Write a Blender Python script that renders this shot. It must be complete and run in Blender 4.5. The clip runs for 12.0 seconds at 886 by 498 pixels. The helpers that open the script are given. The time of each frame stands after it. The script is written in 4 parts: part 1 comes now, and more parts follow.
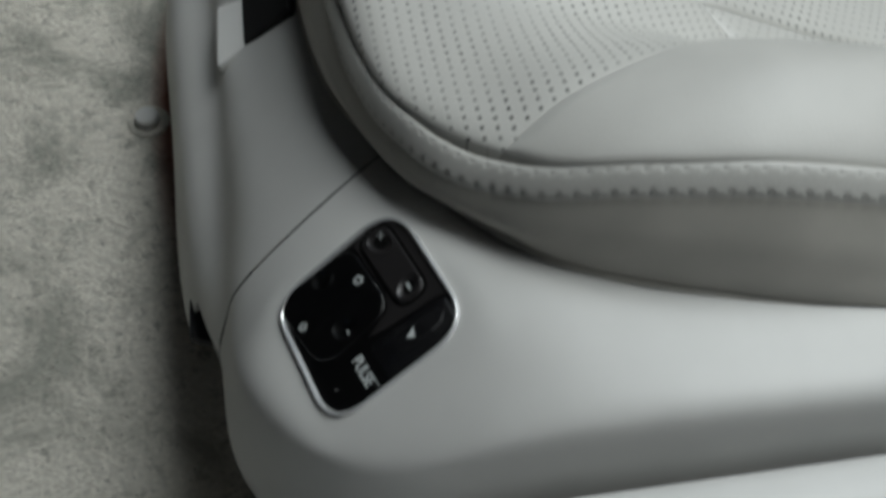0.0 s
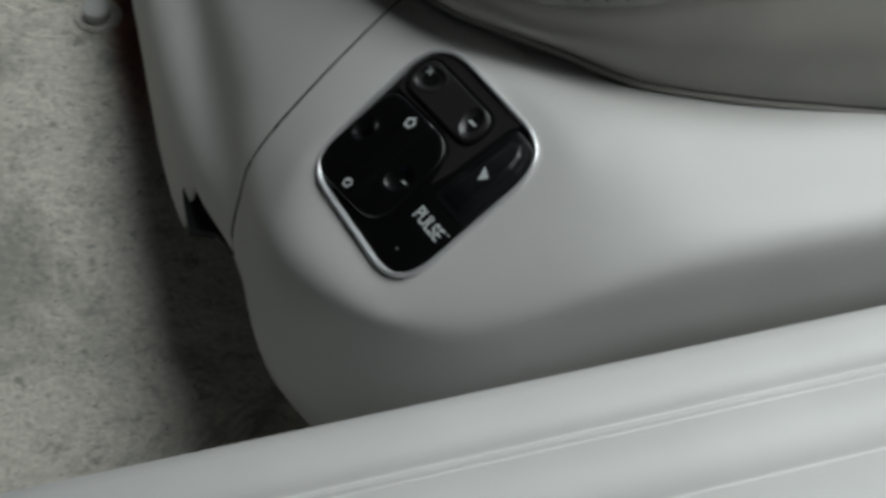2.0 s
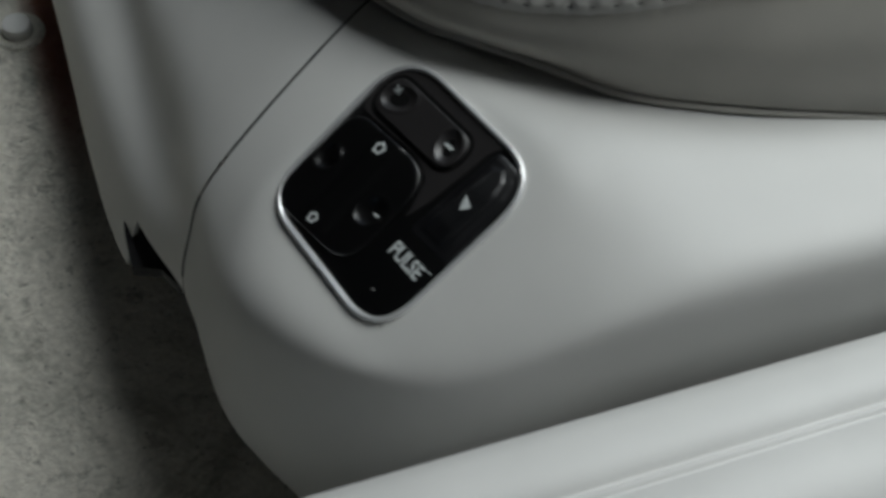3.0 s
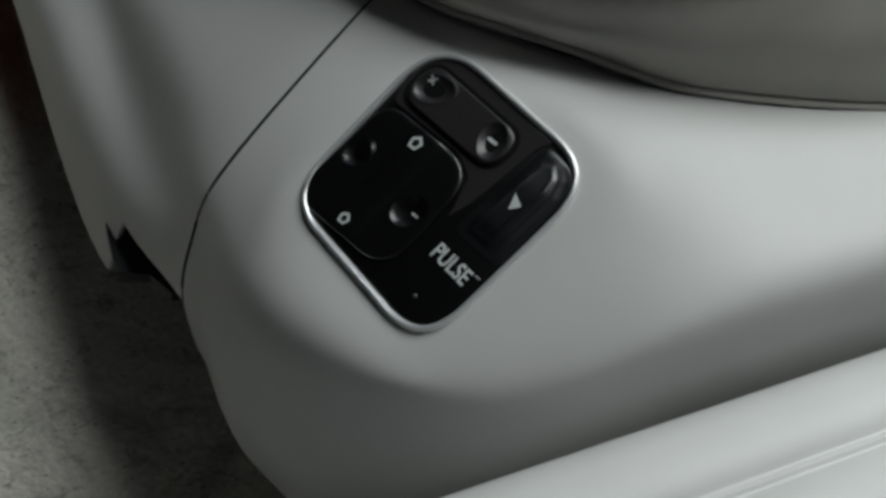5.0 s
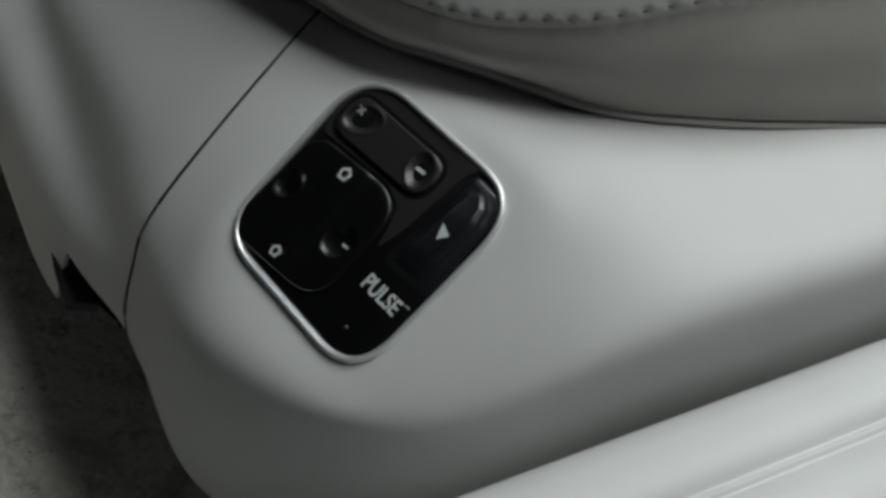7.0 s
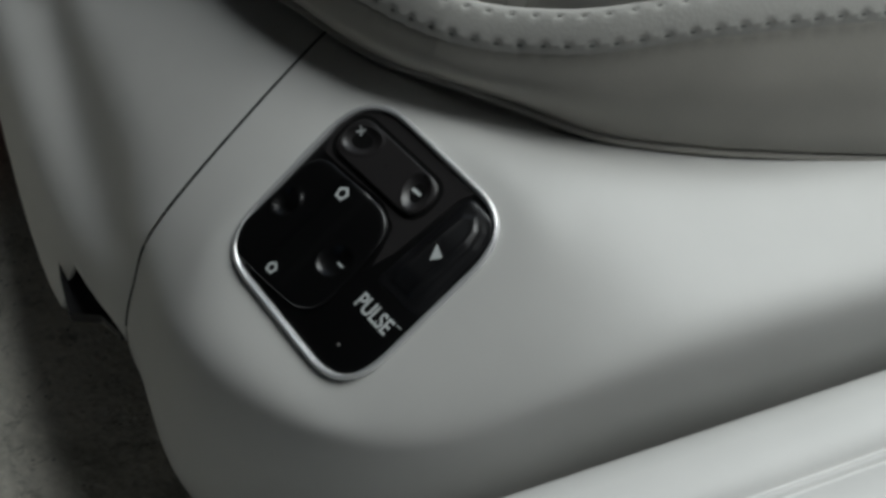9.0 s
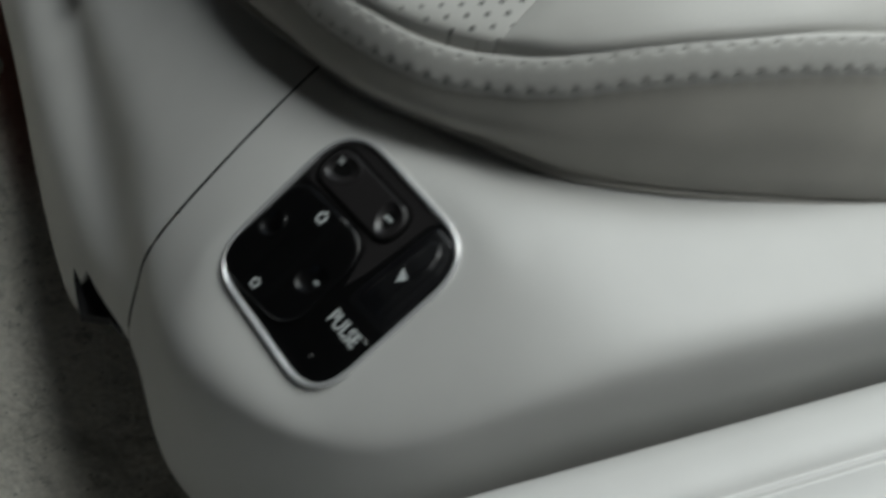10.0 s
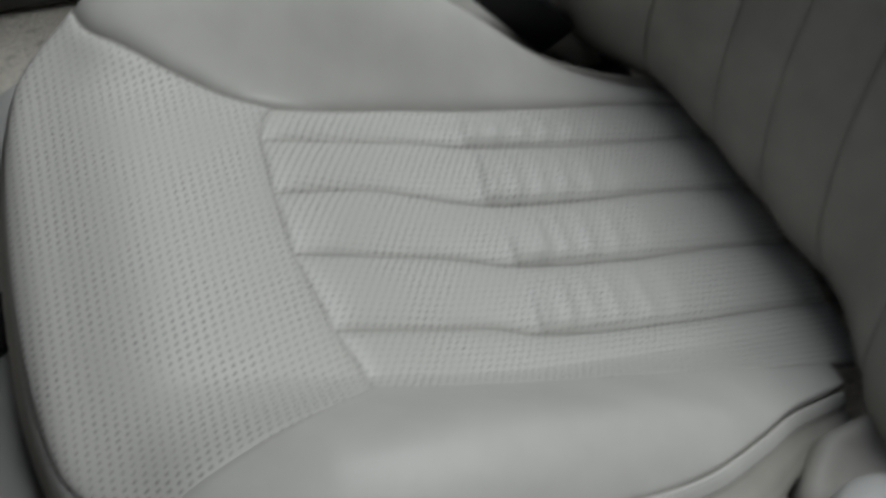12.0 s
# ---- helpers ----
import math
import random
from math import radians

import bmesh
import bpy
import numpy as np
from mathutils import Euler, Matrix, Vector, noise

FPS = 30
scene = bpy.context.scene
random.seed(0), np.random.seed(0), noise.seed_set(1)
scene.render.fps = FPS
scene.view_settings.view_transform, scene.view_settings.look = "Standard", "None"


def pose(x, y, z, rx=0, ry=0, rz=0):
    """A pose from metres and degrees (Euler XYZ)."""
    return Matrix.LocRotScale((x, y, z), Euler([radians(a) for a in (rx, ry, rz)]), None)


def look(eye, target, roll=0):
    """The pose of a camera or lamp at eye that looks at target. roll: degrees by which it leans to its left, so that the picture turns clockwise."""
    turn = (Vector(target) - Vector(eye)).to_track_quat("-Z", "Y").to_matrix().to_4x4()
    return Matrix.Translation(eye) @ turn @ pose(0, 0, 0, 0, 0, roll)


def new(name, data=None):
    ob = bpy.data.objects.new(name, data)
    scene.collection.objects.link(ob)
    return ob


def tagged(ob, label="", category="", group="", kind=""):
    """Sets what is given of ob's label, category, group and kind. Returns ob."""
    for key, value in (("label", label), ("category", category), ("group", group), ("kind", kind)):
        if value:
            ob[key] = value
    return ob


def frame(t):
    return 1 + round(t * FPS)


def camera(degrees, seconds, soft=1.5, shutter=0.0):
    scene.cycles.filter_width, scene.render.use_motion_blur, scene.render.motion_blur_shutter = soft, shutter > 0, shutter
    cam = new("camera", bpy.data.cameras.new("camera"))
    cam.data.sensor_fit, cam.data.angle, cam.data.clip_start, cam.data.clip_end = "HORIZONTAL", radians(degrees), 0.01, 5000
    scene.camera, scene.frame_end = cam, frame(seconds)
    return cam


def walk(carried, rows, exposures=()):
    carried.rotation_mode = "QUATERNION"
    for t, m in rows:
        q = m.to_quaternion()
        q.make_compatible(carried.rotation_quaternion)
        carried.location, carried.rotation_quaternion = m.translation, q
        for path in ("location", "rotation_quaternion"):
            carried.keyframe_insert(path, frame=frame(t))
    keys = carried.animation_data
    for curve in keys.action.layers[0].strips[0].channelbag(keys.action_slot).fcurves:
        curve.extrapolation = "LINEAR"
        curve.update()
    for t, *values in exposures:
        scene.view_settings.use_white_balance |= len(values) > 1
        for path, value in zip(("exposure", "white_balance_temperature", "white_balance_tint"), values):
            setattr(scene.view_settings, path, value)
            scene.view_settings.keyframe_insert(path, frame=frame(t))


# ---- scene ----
cam = camera(45.0, 12.0, 3.4, 0.8)
PATH = [
    (0, (-0.008, -0.214, 0.617), (0.214, 0.859, -1.056), 2.7),
    (0.5, (-0.021, -0.233, 0.6), (0.239, 0.822, -1.079), 4.2),
    (1, (-0.041, -0.246, 0.59), (0.284, 0.849, -1.052), 7.1),
    (1.5, (-0.055, -0.219, 0.558), (0.244, 0.837, -1.114), 5.1),
    (2, (-0.068, -0.207, 0.532), (0.313, 0.776, -1.167), 7.1),
    (2.5, (-0.062, -0.194, 0.517), (0.366, 0.785, -1.173), 8.2),
    (3, (-0.071, -0.172, 0.507), (0.419, 0.765, -1.191), 10.0),
    (3.2, (-0.081, -0.162, 0.504), (0.433, 0.759, -1.195), 11.1),
    (4.8, (-0.096, -0.133, 0.493), (0.503, 0.706, -1.221), 15.6),
    (5, (-0.104, -0.143, 0.482), (0.544, 0.722, -1.2), 17.1),
    (5.5, (-0.096, -0.138, 0.488), (0.528, 0.709, -1.213), 15.9),
    (6, (-0.089, -0.136, 0.492), (0.535, 0.695, -1.217), 15.7),
    (6.5, (-0.087, -0.14, 0.489), (0.586, 0.714, -1.19), 16.6),
    (7, (-0.085, -0.142, 0.493), (0.577, 0.705, -1.194), 16.6),
    (7.2, (-0.079, -0.146, 0.493), (0.562, 0.748, -1.177), 14.2),
    (9, (-0.077, -0.147, 0.497), (0.552, 0.75, -1.176), 15.6),
    (9.5, (-0.08, -0.15, 0.507), (0.529, 0.75, -1.173), 15.5),
    (10, (-0.062, -0.165, 0.53), (0.498, 0.768, -1.147), 14.3),
    (10.5, (-0.017, -0.181, 0.59), (0.472, 0.808, -1.078), 10.5),
    (11, (0.04, -0.19, 0.68), (0.467, 0.85, -0.974), 7.0),
    (11.5, (0.088, -0.185, 0.769), (0.514, 0.866, -0.878), 5.7),
    (12, (0.131, -0.161, 0.858), (0.575, 0.848, -0.811), 7.9),
]
EXPOSURES = [
    (0, -0.3, 6060, 3.0), (0.5, -0.16, 6030, 3.3), (1.5, -0.16, 6080, 3.2), (2.5, -0.24, 6090, 3.2), (5, -0.24, 6090, 3.0), (9.5, -0.24, 6150, 3.4),
    (10.5, -0.24, 6180, 1.5), (11, -0.33, 6160, 2.2), (11.5, -0.64, 6160, 4.5), (12, -0.82, 6140, 6.0),
]
walk(cam, [(t, look(eye, target, roll)) for t, eye, target, roll in PATH], EXPOSURES)

# ---- light ----
world = bpy.data.worlds.new("sky")
scene.world = world
world.use_nodes = True
wn = world.node_tree.nodes
sky = wn.new("ShaderNodeTexSky")
sky.sky_type, sky.sun_disc = "NISHITA", False
sky.sun_elevation, sky.sun_rotation = radians(60), radians(90)
sky.air_density, sky.dust_density, sky.ozone_density = 1.0, 4.0, 1.0
wn["Background"].inputs["Strength"].default_value = 0.055
world.node_tree.links.new(sky.outputs[0], wn["Background"].inputs["Color"])
sun = new("sun", bpy.data.lights.new("sun", "SUN"))
sun.data.energy, sun.data.angle, sun.data.color = 2.92, radians(44), (1.0, 0.99, 0.97)
sun.matrix_world = look((0.375, 0.175, 0.908), (0, 0, 0))


# ---- materials ----
def mat(name, base, rough=0.5, spec=0.5, metal=0.0, coat=0.0):
    m = bpy.data.materials.new(name)
    m.use_nodes = True
    b = m.node_tree.nodes["Principled BSDF"]
    b.inputs["Base Color"].default_value = (*base, 1)
    b.inputs["Roughness"].default_value = rough
    b.inputs["Specular IOR Level"].default_value = spec
    b.inputs["Metallic"].default_value = metal
    b.inputs["Coat Weight"].default_value = coat
    return m


def nd(m, kind, **values):
    n = m.node_tree.nodes.new("ShaderNode" + kind)
    for key, v in values.items():
        n.inputs[key].default_value = v
    return n


def wire(m, a, b):
    m.node_tree.links.new(a, b)


def bsdf(m):
    return m.node_tree.nodes["Principled BSDF"]


def mixed(m, fac, a, b):
    """A colour between a and b (colours or sockets) by fac (a socket)."""
    n = m.node_tree.nodes.new("ShaderNodeMix")
    n.data_type = "RGBA"
    wire(m, fac, n.inputs[0])
    for k, c in ((6, a), (7, b)):
        if isinstance(c, tuple):
            n.inputs[k].default_value = (*c, 1)
        else:
            wire(m, c, n.inputs[k])
    return n.outputs[2]


def ramp(m, src, lo, hi):
    n = m.node_tree.nodes.new("ShaderNodeMapRange")
    n.inputs[1].default_value, n.inputs[2].default_value = lo, hi
    wire(m, src, n.inputs[0])
    return n.outputs[0]


def mth(m, op, a, b=None):
    n = m.node_tree.nodes.new("ShaderNodeMath")
    n.operation = op
    for k, v in ((0, a), (1, b)):
        if v is None:
            continue
        if isinstance(v, (int, float)):
            n.inputs[k].default_value = v
        else:
            wire(m, v, n.inputs[k])
    return n.outputs[0]


def surface(name, base, rough, grain=900.0, relief=0.15, dist=0.0004, spot=0.08, coat=0.0, spec=0.5, pitch=None):
    """A leather or moulded plastic surface: fine grain, broad unevenness in tone and gloss, and holes at a pitch (along, across) where perforated."""
    m = mat(name, base, rough, spec, 0.0, coat)
    co = nd(m, "TexCoord")
    fine = nd(m, "TexVoronoi", Scale=grain)
    broad = nd(m, "TexNoise", Scale=22.0, Detail=5.0)
    small = nd(m, "TexNoise", Scale=260.0, Detail=3.0)
    for n in (fine, broad, small):
        wire(m, co.outputs["Object"], n.inputs["Vector"])
    dark = tuple(c * (1 - spot) for c in base)
    light = tuple(min(1, c * (1 + spot)) for c in base)
    col = mixed(m, ramp(m, broad.outputs["Fac"], 0.35, 0.65), dark, light)
    height = mth(m, "ADD", mth(m, "MULTIPLY", fine.outputs["Distance"], 1.0), mth(m, "MULTIPLY", small.outputs["Fac"], 0.6))
    wire(m, mth(m, "ADD", mth(m, "MULTIPLY", broad.outputs["Fac"], 0.10), rough - 0.05), bsdf(m).inputs["Roughness"])
    bump = nd(m, "Bump", Strength=relief, Distance=dist)
    wire(m, height, bump.inputs["Height"])
    if pitch:
        uv = nd(m, "SeparateXYZ")
        wire(m, co.outputs["UV"], uv.inputs[0])
        row = mth(m, "FLOOR", uv.outputs["Y"])
        shift = mth(m, "MULTIPLY", mth(m, "MODULO", mth(m, "ABSOLUTE", row), 2.0), 0.5)
        fx = mth(m, "SUBTRACT", mth(m, "FRACT", mth(m, "ADD", uv.outputs["X"], shift)), 0.5)
        fy = mth(m, "SUBTRACT", mth(m, "FRACT", uv.outputs["Y"]), 0.5)
        ax, ay = mth(m, "MULTIPLY", fx, pitch[0] * 1000), mth(m, "MULTIPLY", fy, pitch[1] * 1000)
        r = mth(m, "SQRT", mth(m, "ADD", mth(m, "MULTIPLY", ax, ax), mth(m, "MULTIPLY", ay, ay)))
        worn = ramp(m, broad.outputs["Fac"], 0.36, 0.62)
        hole = mth(m, "MULTIPLY", ramp(m, r, 1.28, 0.68), mth(m, "ADD", mth(m, "MULTIPLY", worn, 0.68), 0.32))
        col = mixed(m, hole, col, (0.075, 0.073, 0.069))
        dip = nd(m, "Bump", Strength=0.35, Distance=0.0008)
        wire(m, ramp(m, r, 0.5, 1.3), dip.inputs["Height"])
        wire(m, bump.outputs[0], dip.inputs["Normal"])
        bump = dip
    wire(m, col, bsdf(m).inputs["Base Color"])
    wire(m, bump.outputs[0], bsdf(m).inputs["Normal"])
    return m


LEATHER = surface("grey_leather", (0.56, 0.555, 0.526), 0.46, spot=0.04, spec=0.5)
PLEAT_PITCH, THIGH_PITCH = (0.0062, 0.0054), (0.0056, 0.0062)
LEATHER_PLEAT = surface("perforated_pleat_leather", (0.56, 0.555, 0.526), 0.43, spot=0.03, spec=0.5, pitch=PLEAT_PITCH)
LEATHER_THIGH = surface("perforated_front_leather", (0.56, 0.555, 0.526), 0.49, spot=0.03, spec=0.5, pitch=THIGH_PITCH)
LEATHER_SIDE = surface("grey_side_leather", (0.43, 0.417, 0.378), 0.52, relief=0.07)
# Side leather darkened: the backrest's shade is put into its colour.
LEATHER_BACK_SHADED = surface("shaded_backrest_leather", (0.36, 0.35, 0.318), 0.52, relief=0.07)
# Thread coloured darker for the shade in the sunken stitch grooves.
THREAD_SHADED = surface("shaded_thread", (0.22, 0.218, 0.205), 0.7, 1500.0)
PLASTIC = surface("grey_moulded_plastic", (0.55, 0.55, 0.535), 0.42, 1600.0, 0.08, 0.0002, 0.03)
SILL = surface("pale_sill_plastic", (0.66, 0.66, 0.645), 0.55, 1500.0, 0.08, 0.0002, 0.03)
BLACK = mat("gloss_black_plastic", (0.003, 0.003, 0.0033), 0.28, 0.62)
BLACK_SATIN = mat("satin_black_plastic", (0.018, 0.0165, 0.017), 0.36, 0.6)
BLACK_MATT = mat("matt_black_plastic", (0.012, 0.012, 0.013), 0.55, 0.3)
CHROME = mat("satin_chrome", (0.86, 0.87, 0.88), 0.26, 0.5, 0.62)
KNOB = mat("satin_black_knob", (0.006, 0.006, 0.007), 0.32, 0.9)
BLACK_GAP = mat("dull_black_gap", (0.004, 0.004, 0.004), 0.6, 0.12)
WHITE_INK = mat("white_print", (0.52, 0.55, 0.55), 0.5)
DARK_TRIM = surface("dark_grey_trim", (0.055, 0.053, 0.052), 0.5)


def carpet_material():
    m = mat("grey_cut_pile_carpet", (0.5, 0.5, 0.45), 0.95, 0.15)
    co = nd(m, "TexCoord")
    lay = nd(m, "Mapping", Scale=(1.0, 1.4, 1.0), Rotation=(0, 0, 0.12))
    wire(m, co.outputs["Object"], lay.inputs["Vector"])
    pile = nd(m, "TexNoise", Scale=260.0, Detail=6.0, Roughness=0.7)
    tuft = nd(m, "TexNoise", Scale=75.0, Detail=8.0, Roughness=0.7, Distortion=0.6)
    scuff = nd(m, "TexNoise", Scale=7.0, Detail=10.0, Roughness=0.72, Distortion=1.6)
    speck = nd(m, "TexVoronoi", Scale=120.0)
    wire(m, co.outputs["Object"], pile.inputs["Vector"])
    wire(m, co.outputs["Object"], scuff.inputs["Vector"])
    for n in (tuft, speck):
        wire(m, lay.outputs[0], n.inputs["Vector"])
    a = mixed(m, ramp(m, pile.outputs["Fac"], 0.3, 0.7), (0.66, 0.634, 0.56), (0.88, 0.845, 0.757))
    b = mixed(m, ramp(m, tuft.outputs["Fac"], 0.33, 0.45), (0.36, 0.35, 0.305), a)
    c = mixed(m, mth(m, "MULTIPLY", ramp(m, scuff.outputs["Fac"], 0.47, 0.62), 0.8), b, (0.34, 0.345, 0.30))
    e = mixed(m, mth(m, "MULTIPLY", ramp(m, speck.outputs["Distance"], 0.15, 0.07), 0.6), c, (0.12, 0.115, 0.10))
    # reddish tint of the shade beside the seat, put into the carpet colour
    at = nd(m, "Mapping", Location=(0.104, -0.33, 0), Scale=(1.0, 1.0, 0.0))
    wire(m, co.outputs["Object"], at.inputs["Vector"])
    oval = nd(m, "VectorMath")
    oval.operation = "MULTIPLY"
    wire(m, at.outputs[0], oval.inputs[0])
    oval.inputs[1].default_value = (62.0, 9.0, 0.0)
    away = nd(m, "VectorMath")
    away.operation = "LENGTH"
    wire(m, oval.outputs[0], away.inputs[0])
    edge = mth(m, "ADD", away.outputs["Value"], mth(m, "MULTIPLY", scuff.outputs["Fac"], 0.6))
    e = mixed(m, mth(m, "MULTIPLY", ramp(m, edge, 1.5, 0.7), 0.85), e, (0.34, 0.13, 0.085))
    wire(m, e, bsdf(m).inputs["Base Color"])
    bump = nd(m, "Bump", Strength=1.0, Distance=0.004)
    wire(m, mth(m, "ADD", mth(m, "MULTIPLY", pile.outputs["Fac"], 0.6), tuft.outputs["Fac"]), bump.inputs["Height"])
    wire(m, bump.outputs[0], bsdf(m).inputs["Normal"])
    return m


CARPET = carpet_material()
ASPHALT = surface("grey_asphalt", (0.06, 0.06, 0.06), 0.9, 120.0, 0.5, 0.004, 0.2)


# ---- building helpers ----
def thing(name, at=(0, 0, 0)):
    ob = new(name)
    ob.empty_display_size = 0.05
    ob.location = at
    return ob


def part(name, bm, material, parent=None, label="", smooth=True):
    me = bpy.data.meshes.new(name)
    bm.to_mesh(me)
    bm.free()
    me.materials.append(material)
    for p in me.polygons:
        p.use_smooth = smooth
    ob = new(name, me)
    if parent:
        ob.parent = parent
    return tagged(ob, label) if label else ob


def spline(ps, ts):
    """Catmull-Rom through ps (n x k) at the parameters ts in 0 .. n - 1."""
    ps = np.asarray(ps, float)
    n = len(ps)
    ext = np.concatenate([2 * ps[:1] - ps[1:2], ps, 2 * ps[-1:] - ps[-2:-1]])
    ts = np.clip(np.asarray(ts, float), 0, n - 1)
    i = np.minimum(ts.astype(int), n - 2)
    u = (ts - i).reshape(-1, *([1] * (ps.ndim - 1)))
    a, b, c, d = ext[i], ext[i + 1], ext[i + 2], ext[i + 3]
    return 0.5 * (2 * b + (c - a) * u + (2 * a - 5 * b + 4 * c - d) * u ** 2 + (3 * b - a - 3 * c + d) * u ** 3)


def grid_mesh(g, uv=None, bm=None):
    """Faces over a grid of points g (n x m x 3)."""
    bm = bm or bmesh.new()
    n, k = g.shape[:2]
    vs = [[bm.verts.new(g[i, j]) for j in range(k)] for i in range(n)]
    layer = bm.loops.layers.uv.verify() if uv is not None else None
    for i in range(n - 1):
        for j in range(k - 1):
            ids = ((i, j), (i + 1, j), (i + 1, j + 1), (i, j + 1))
            f = bm.faces.new([vs[a][b] for a, b in ids])
            if layer:
                for loop, (a, b) in zip(f.loops, ids):
                    loop[layer].uv = uv[a, b]
    return bm


def loft(rails, s0, s1, ns, nt):
    """rails: R x S x 3. A surface through them, from station s0 to s1."""
    rails = np.asarray(rails, float)
    along = np.stack([spline(r, np.linspace(s0, s1, ns)) for r in rails])
    return np.transpose(spline(along, np.linspace(0, len(rails) - 1, nt)), (1, 0, 2))


def box(bm, x0, x1, y0, y1, z0, z1, bevel=0.0, seg=2):
    r = bmesh.ops.create_cube(bm, size=1)
    bmesh.ops.scale(bm, vec=(x1 - x0, y1 - y0, z1 - z0), verts=r["verts"])
    bmesh.ops.translate(bm, vec=((x0 + x1) / 2, (y0 + y1) / 2, (z0 + z1) / 2), verts=r["verts"])
    if bevel:
        edges = list({e for v in r["verts"] for e in v.link_edges})
        bmesh.ops.bevel(bm, geom=edges, offset=bevel, segments=seg, affect="EDGES", profile=0.5)
    return bm


def rounded(pts, radius, seg=6):
    """A closed outline with its corners rounded."""
    out, n = [], len(pts)
    for k in range(n):
        p, a, b = (np.array(pts[q % n], float) for q in (k, k - 1, k + 1))
        r = radius[k] if isinstance(radius, (list, tuple)) else radius
        da, db = (a - p) / np.linalg.norm(a - p), (b - p) / np.linalg.norm(b - p)
        for t in np.linspace(0, 1, seg + 1):
            out.append((1 - t) ** 2 * (p + da * r) + 2 * t * (1 - t) * p + t ** 2 * (p + db * r))
    return np.array(out)


def slab(outlines):
    """A solid through closed outlines (each n x 3), capped at both ends."""
    bm = bmesh.new()
    rings = [[bm.verts.new(p) for p in o] for o in outlines]
    n = len(rings[0])
    for a, b in zip(rings, rings[1:]):
        for k in range(n):
            bm.faces.new((a[k], a[(k + 1) % n], b[(k + 1) % n], b[k]))
    bm.faces.new(rings[0][::-1])
    bm.faces.new(rings[-1])
    bmesh.ops.recalc_face_normals(bm, faces=bm.faces)
    return bm


# ---- floor, sill ----
def floor():
    xs, ys = np.linspace(-1.2, 1.2, 121), np.linspace(-0.3, 1.4, 86)
    g = np.zeros((len(xs), len(ys), 3))
    for i, x in enumerate(xs):
        for j, y in enumerate(ys):
            g[i, j] = (x, y, 0.004 * noise.noise(Vector((x * 9, y * 9, 0))) + 0.0015 * noise.noise(Vector((x * 40, y * 40, 3))))
    ob = part("floor", grid_mesh(g), CARPET)
    return tagged(ob, "light grey cut-pile carpet with darker scuffed patches", "carpet", kind="structure")


floor()


def door_sill():
    """A long pale sill trim with a rounded inner lip and two fine double grooves."""
    prof = [(-0.064, 0.02), (-0.066, 0.14), (-0.0685, 0.192), (-0.0725, 0.2045), (-0.079, 0.2105), (-0.087, 0.2125)]
    for y in (-0.0955, -0.0988, -0.1232):
        z = 0.2130 + 0.04 * (-0.0955 - y)
        prof += [(y, z), (y - 0.0006, z - 0.0008), (y - 0.0014, z - 0.0008), (y - 0.0020, z + 0.0001)]
    prof += [(-0.16, 0.2150), (-0.20, 0.214), (-0.23, 0.205), (-0.245, 0.18), (-0.25, 0.02)]
    xs = np.linspace(-1.1, 1.15, 60)
    g = np.array([[(x, y - 0.0016 - 0.019 * x, z + 0.018 * x * (z > 0.1)) for y, z in prof] for x in xs])
    sill = part("door_sill", grid_mesh(g[:, ::-1]), SILL)
    return tagged(sill, "pale grey moulded door sill with fine parallel grooves", "door sill", kind="structure")


door_sill()

# ---- seat base trim ----
seat = tagged(thing("car_seat"), "pale grey perforated leather car seat with worn creased cushion", "car seat")

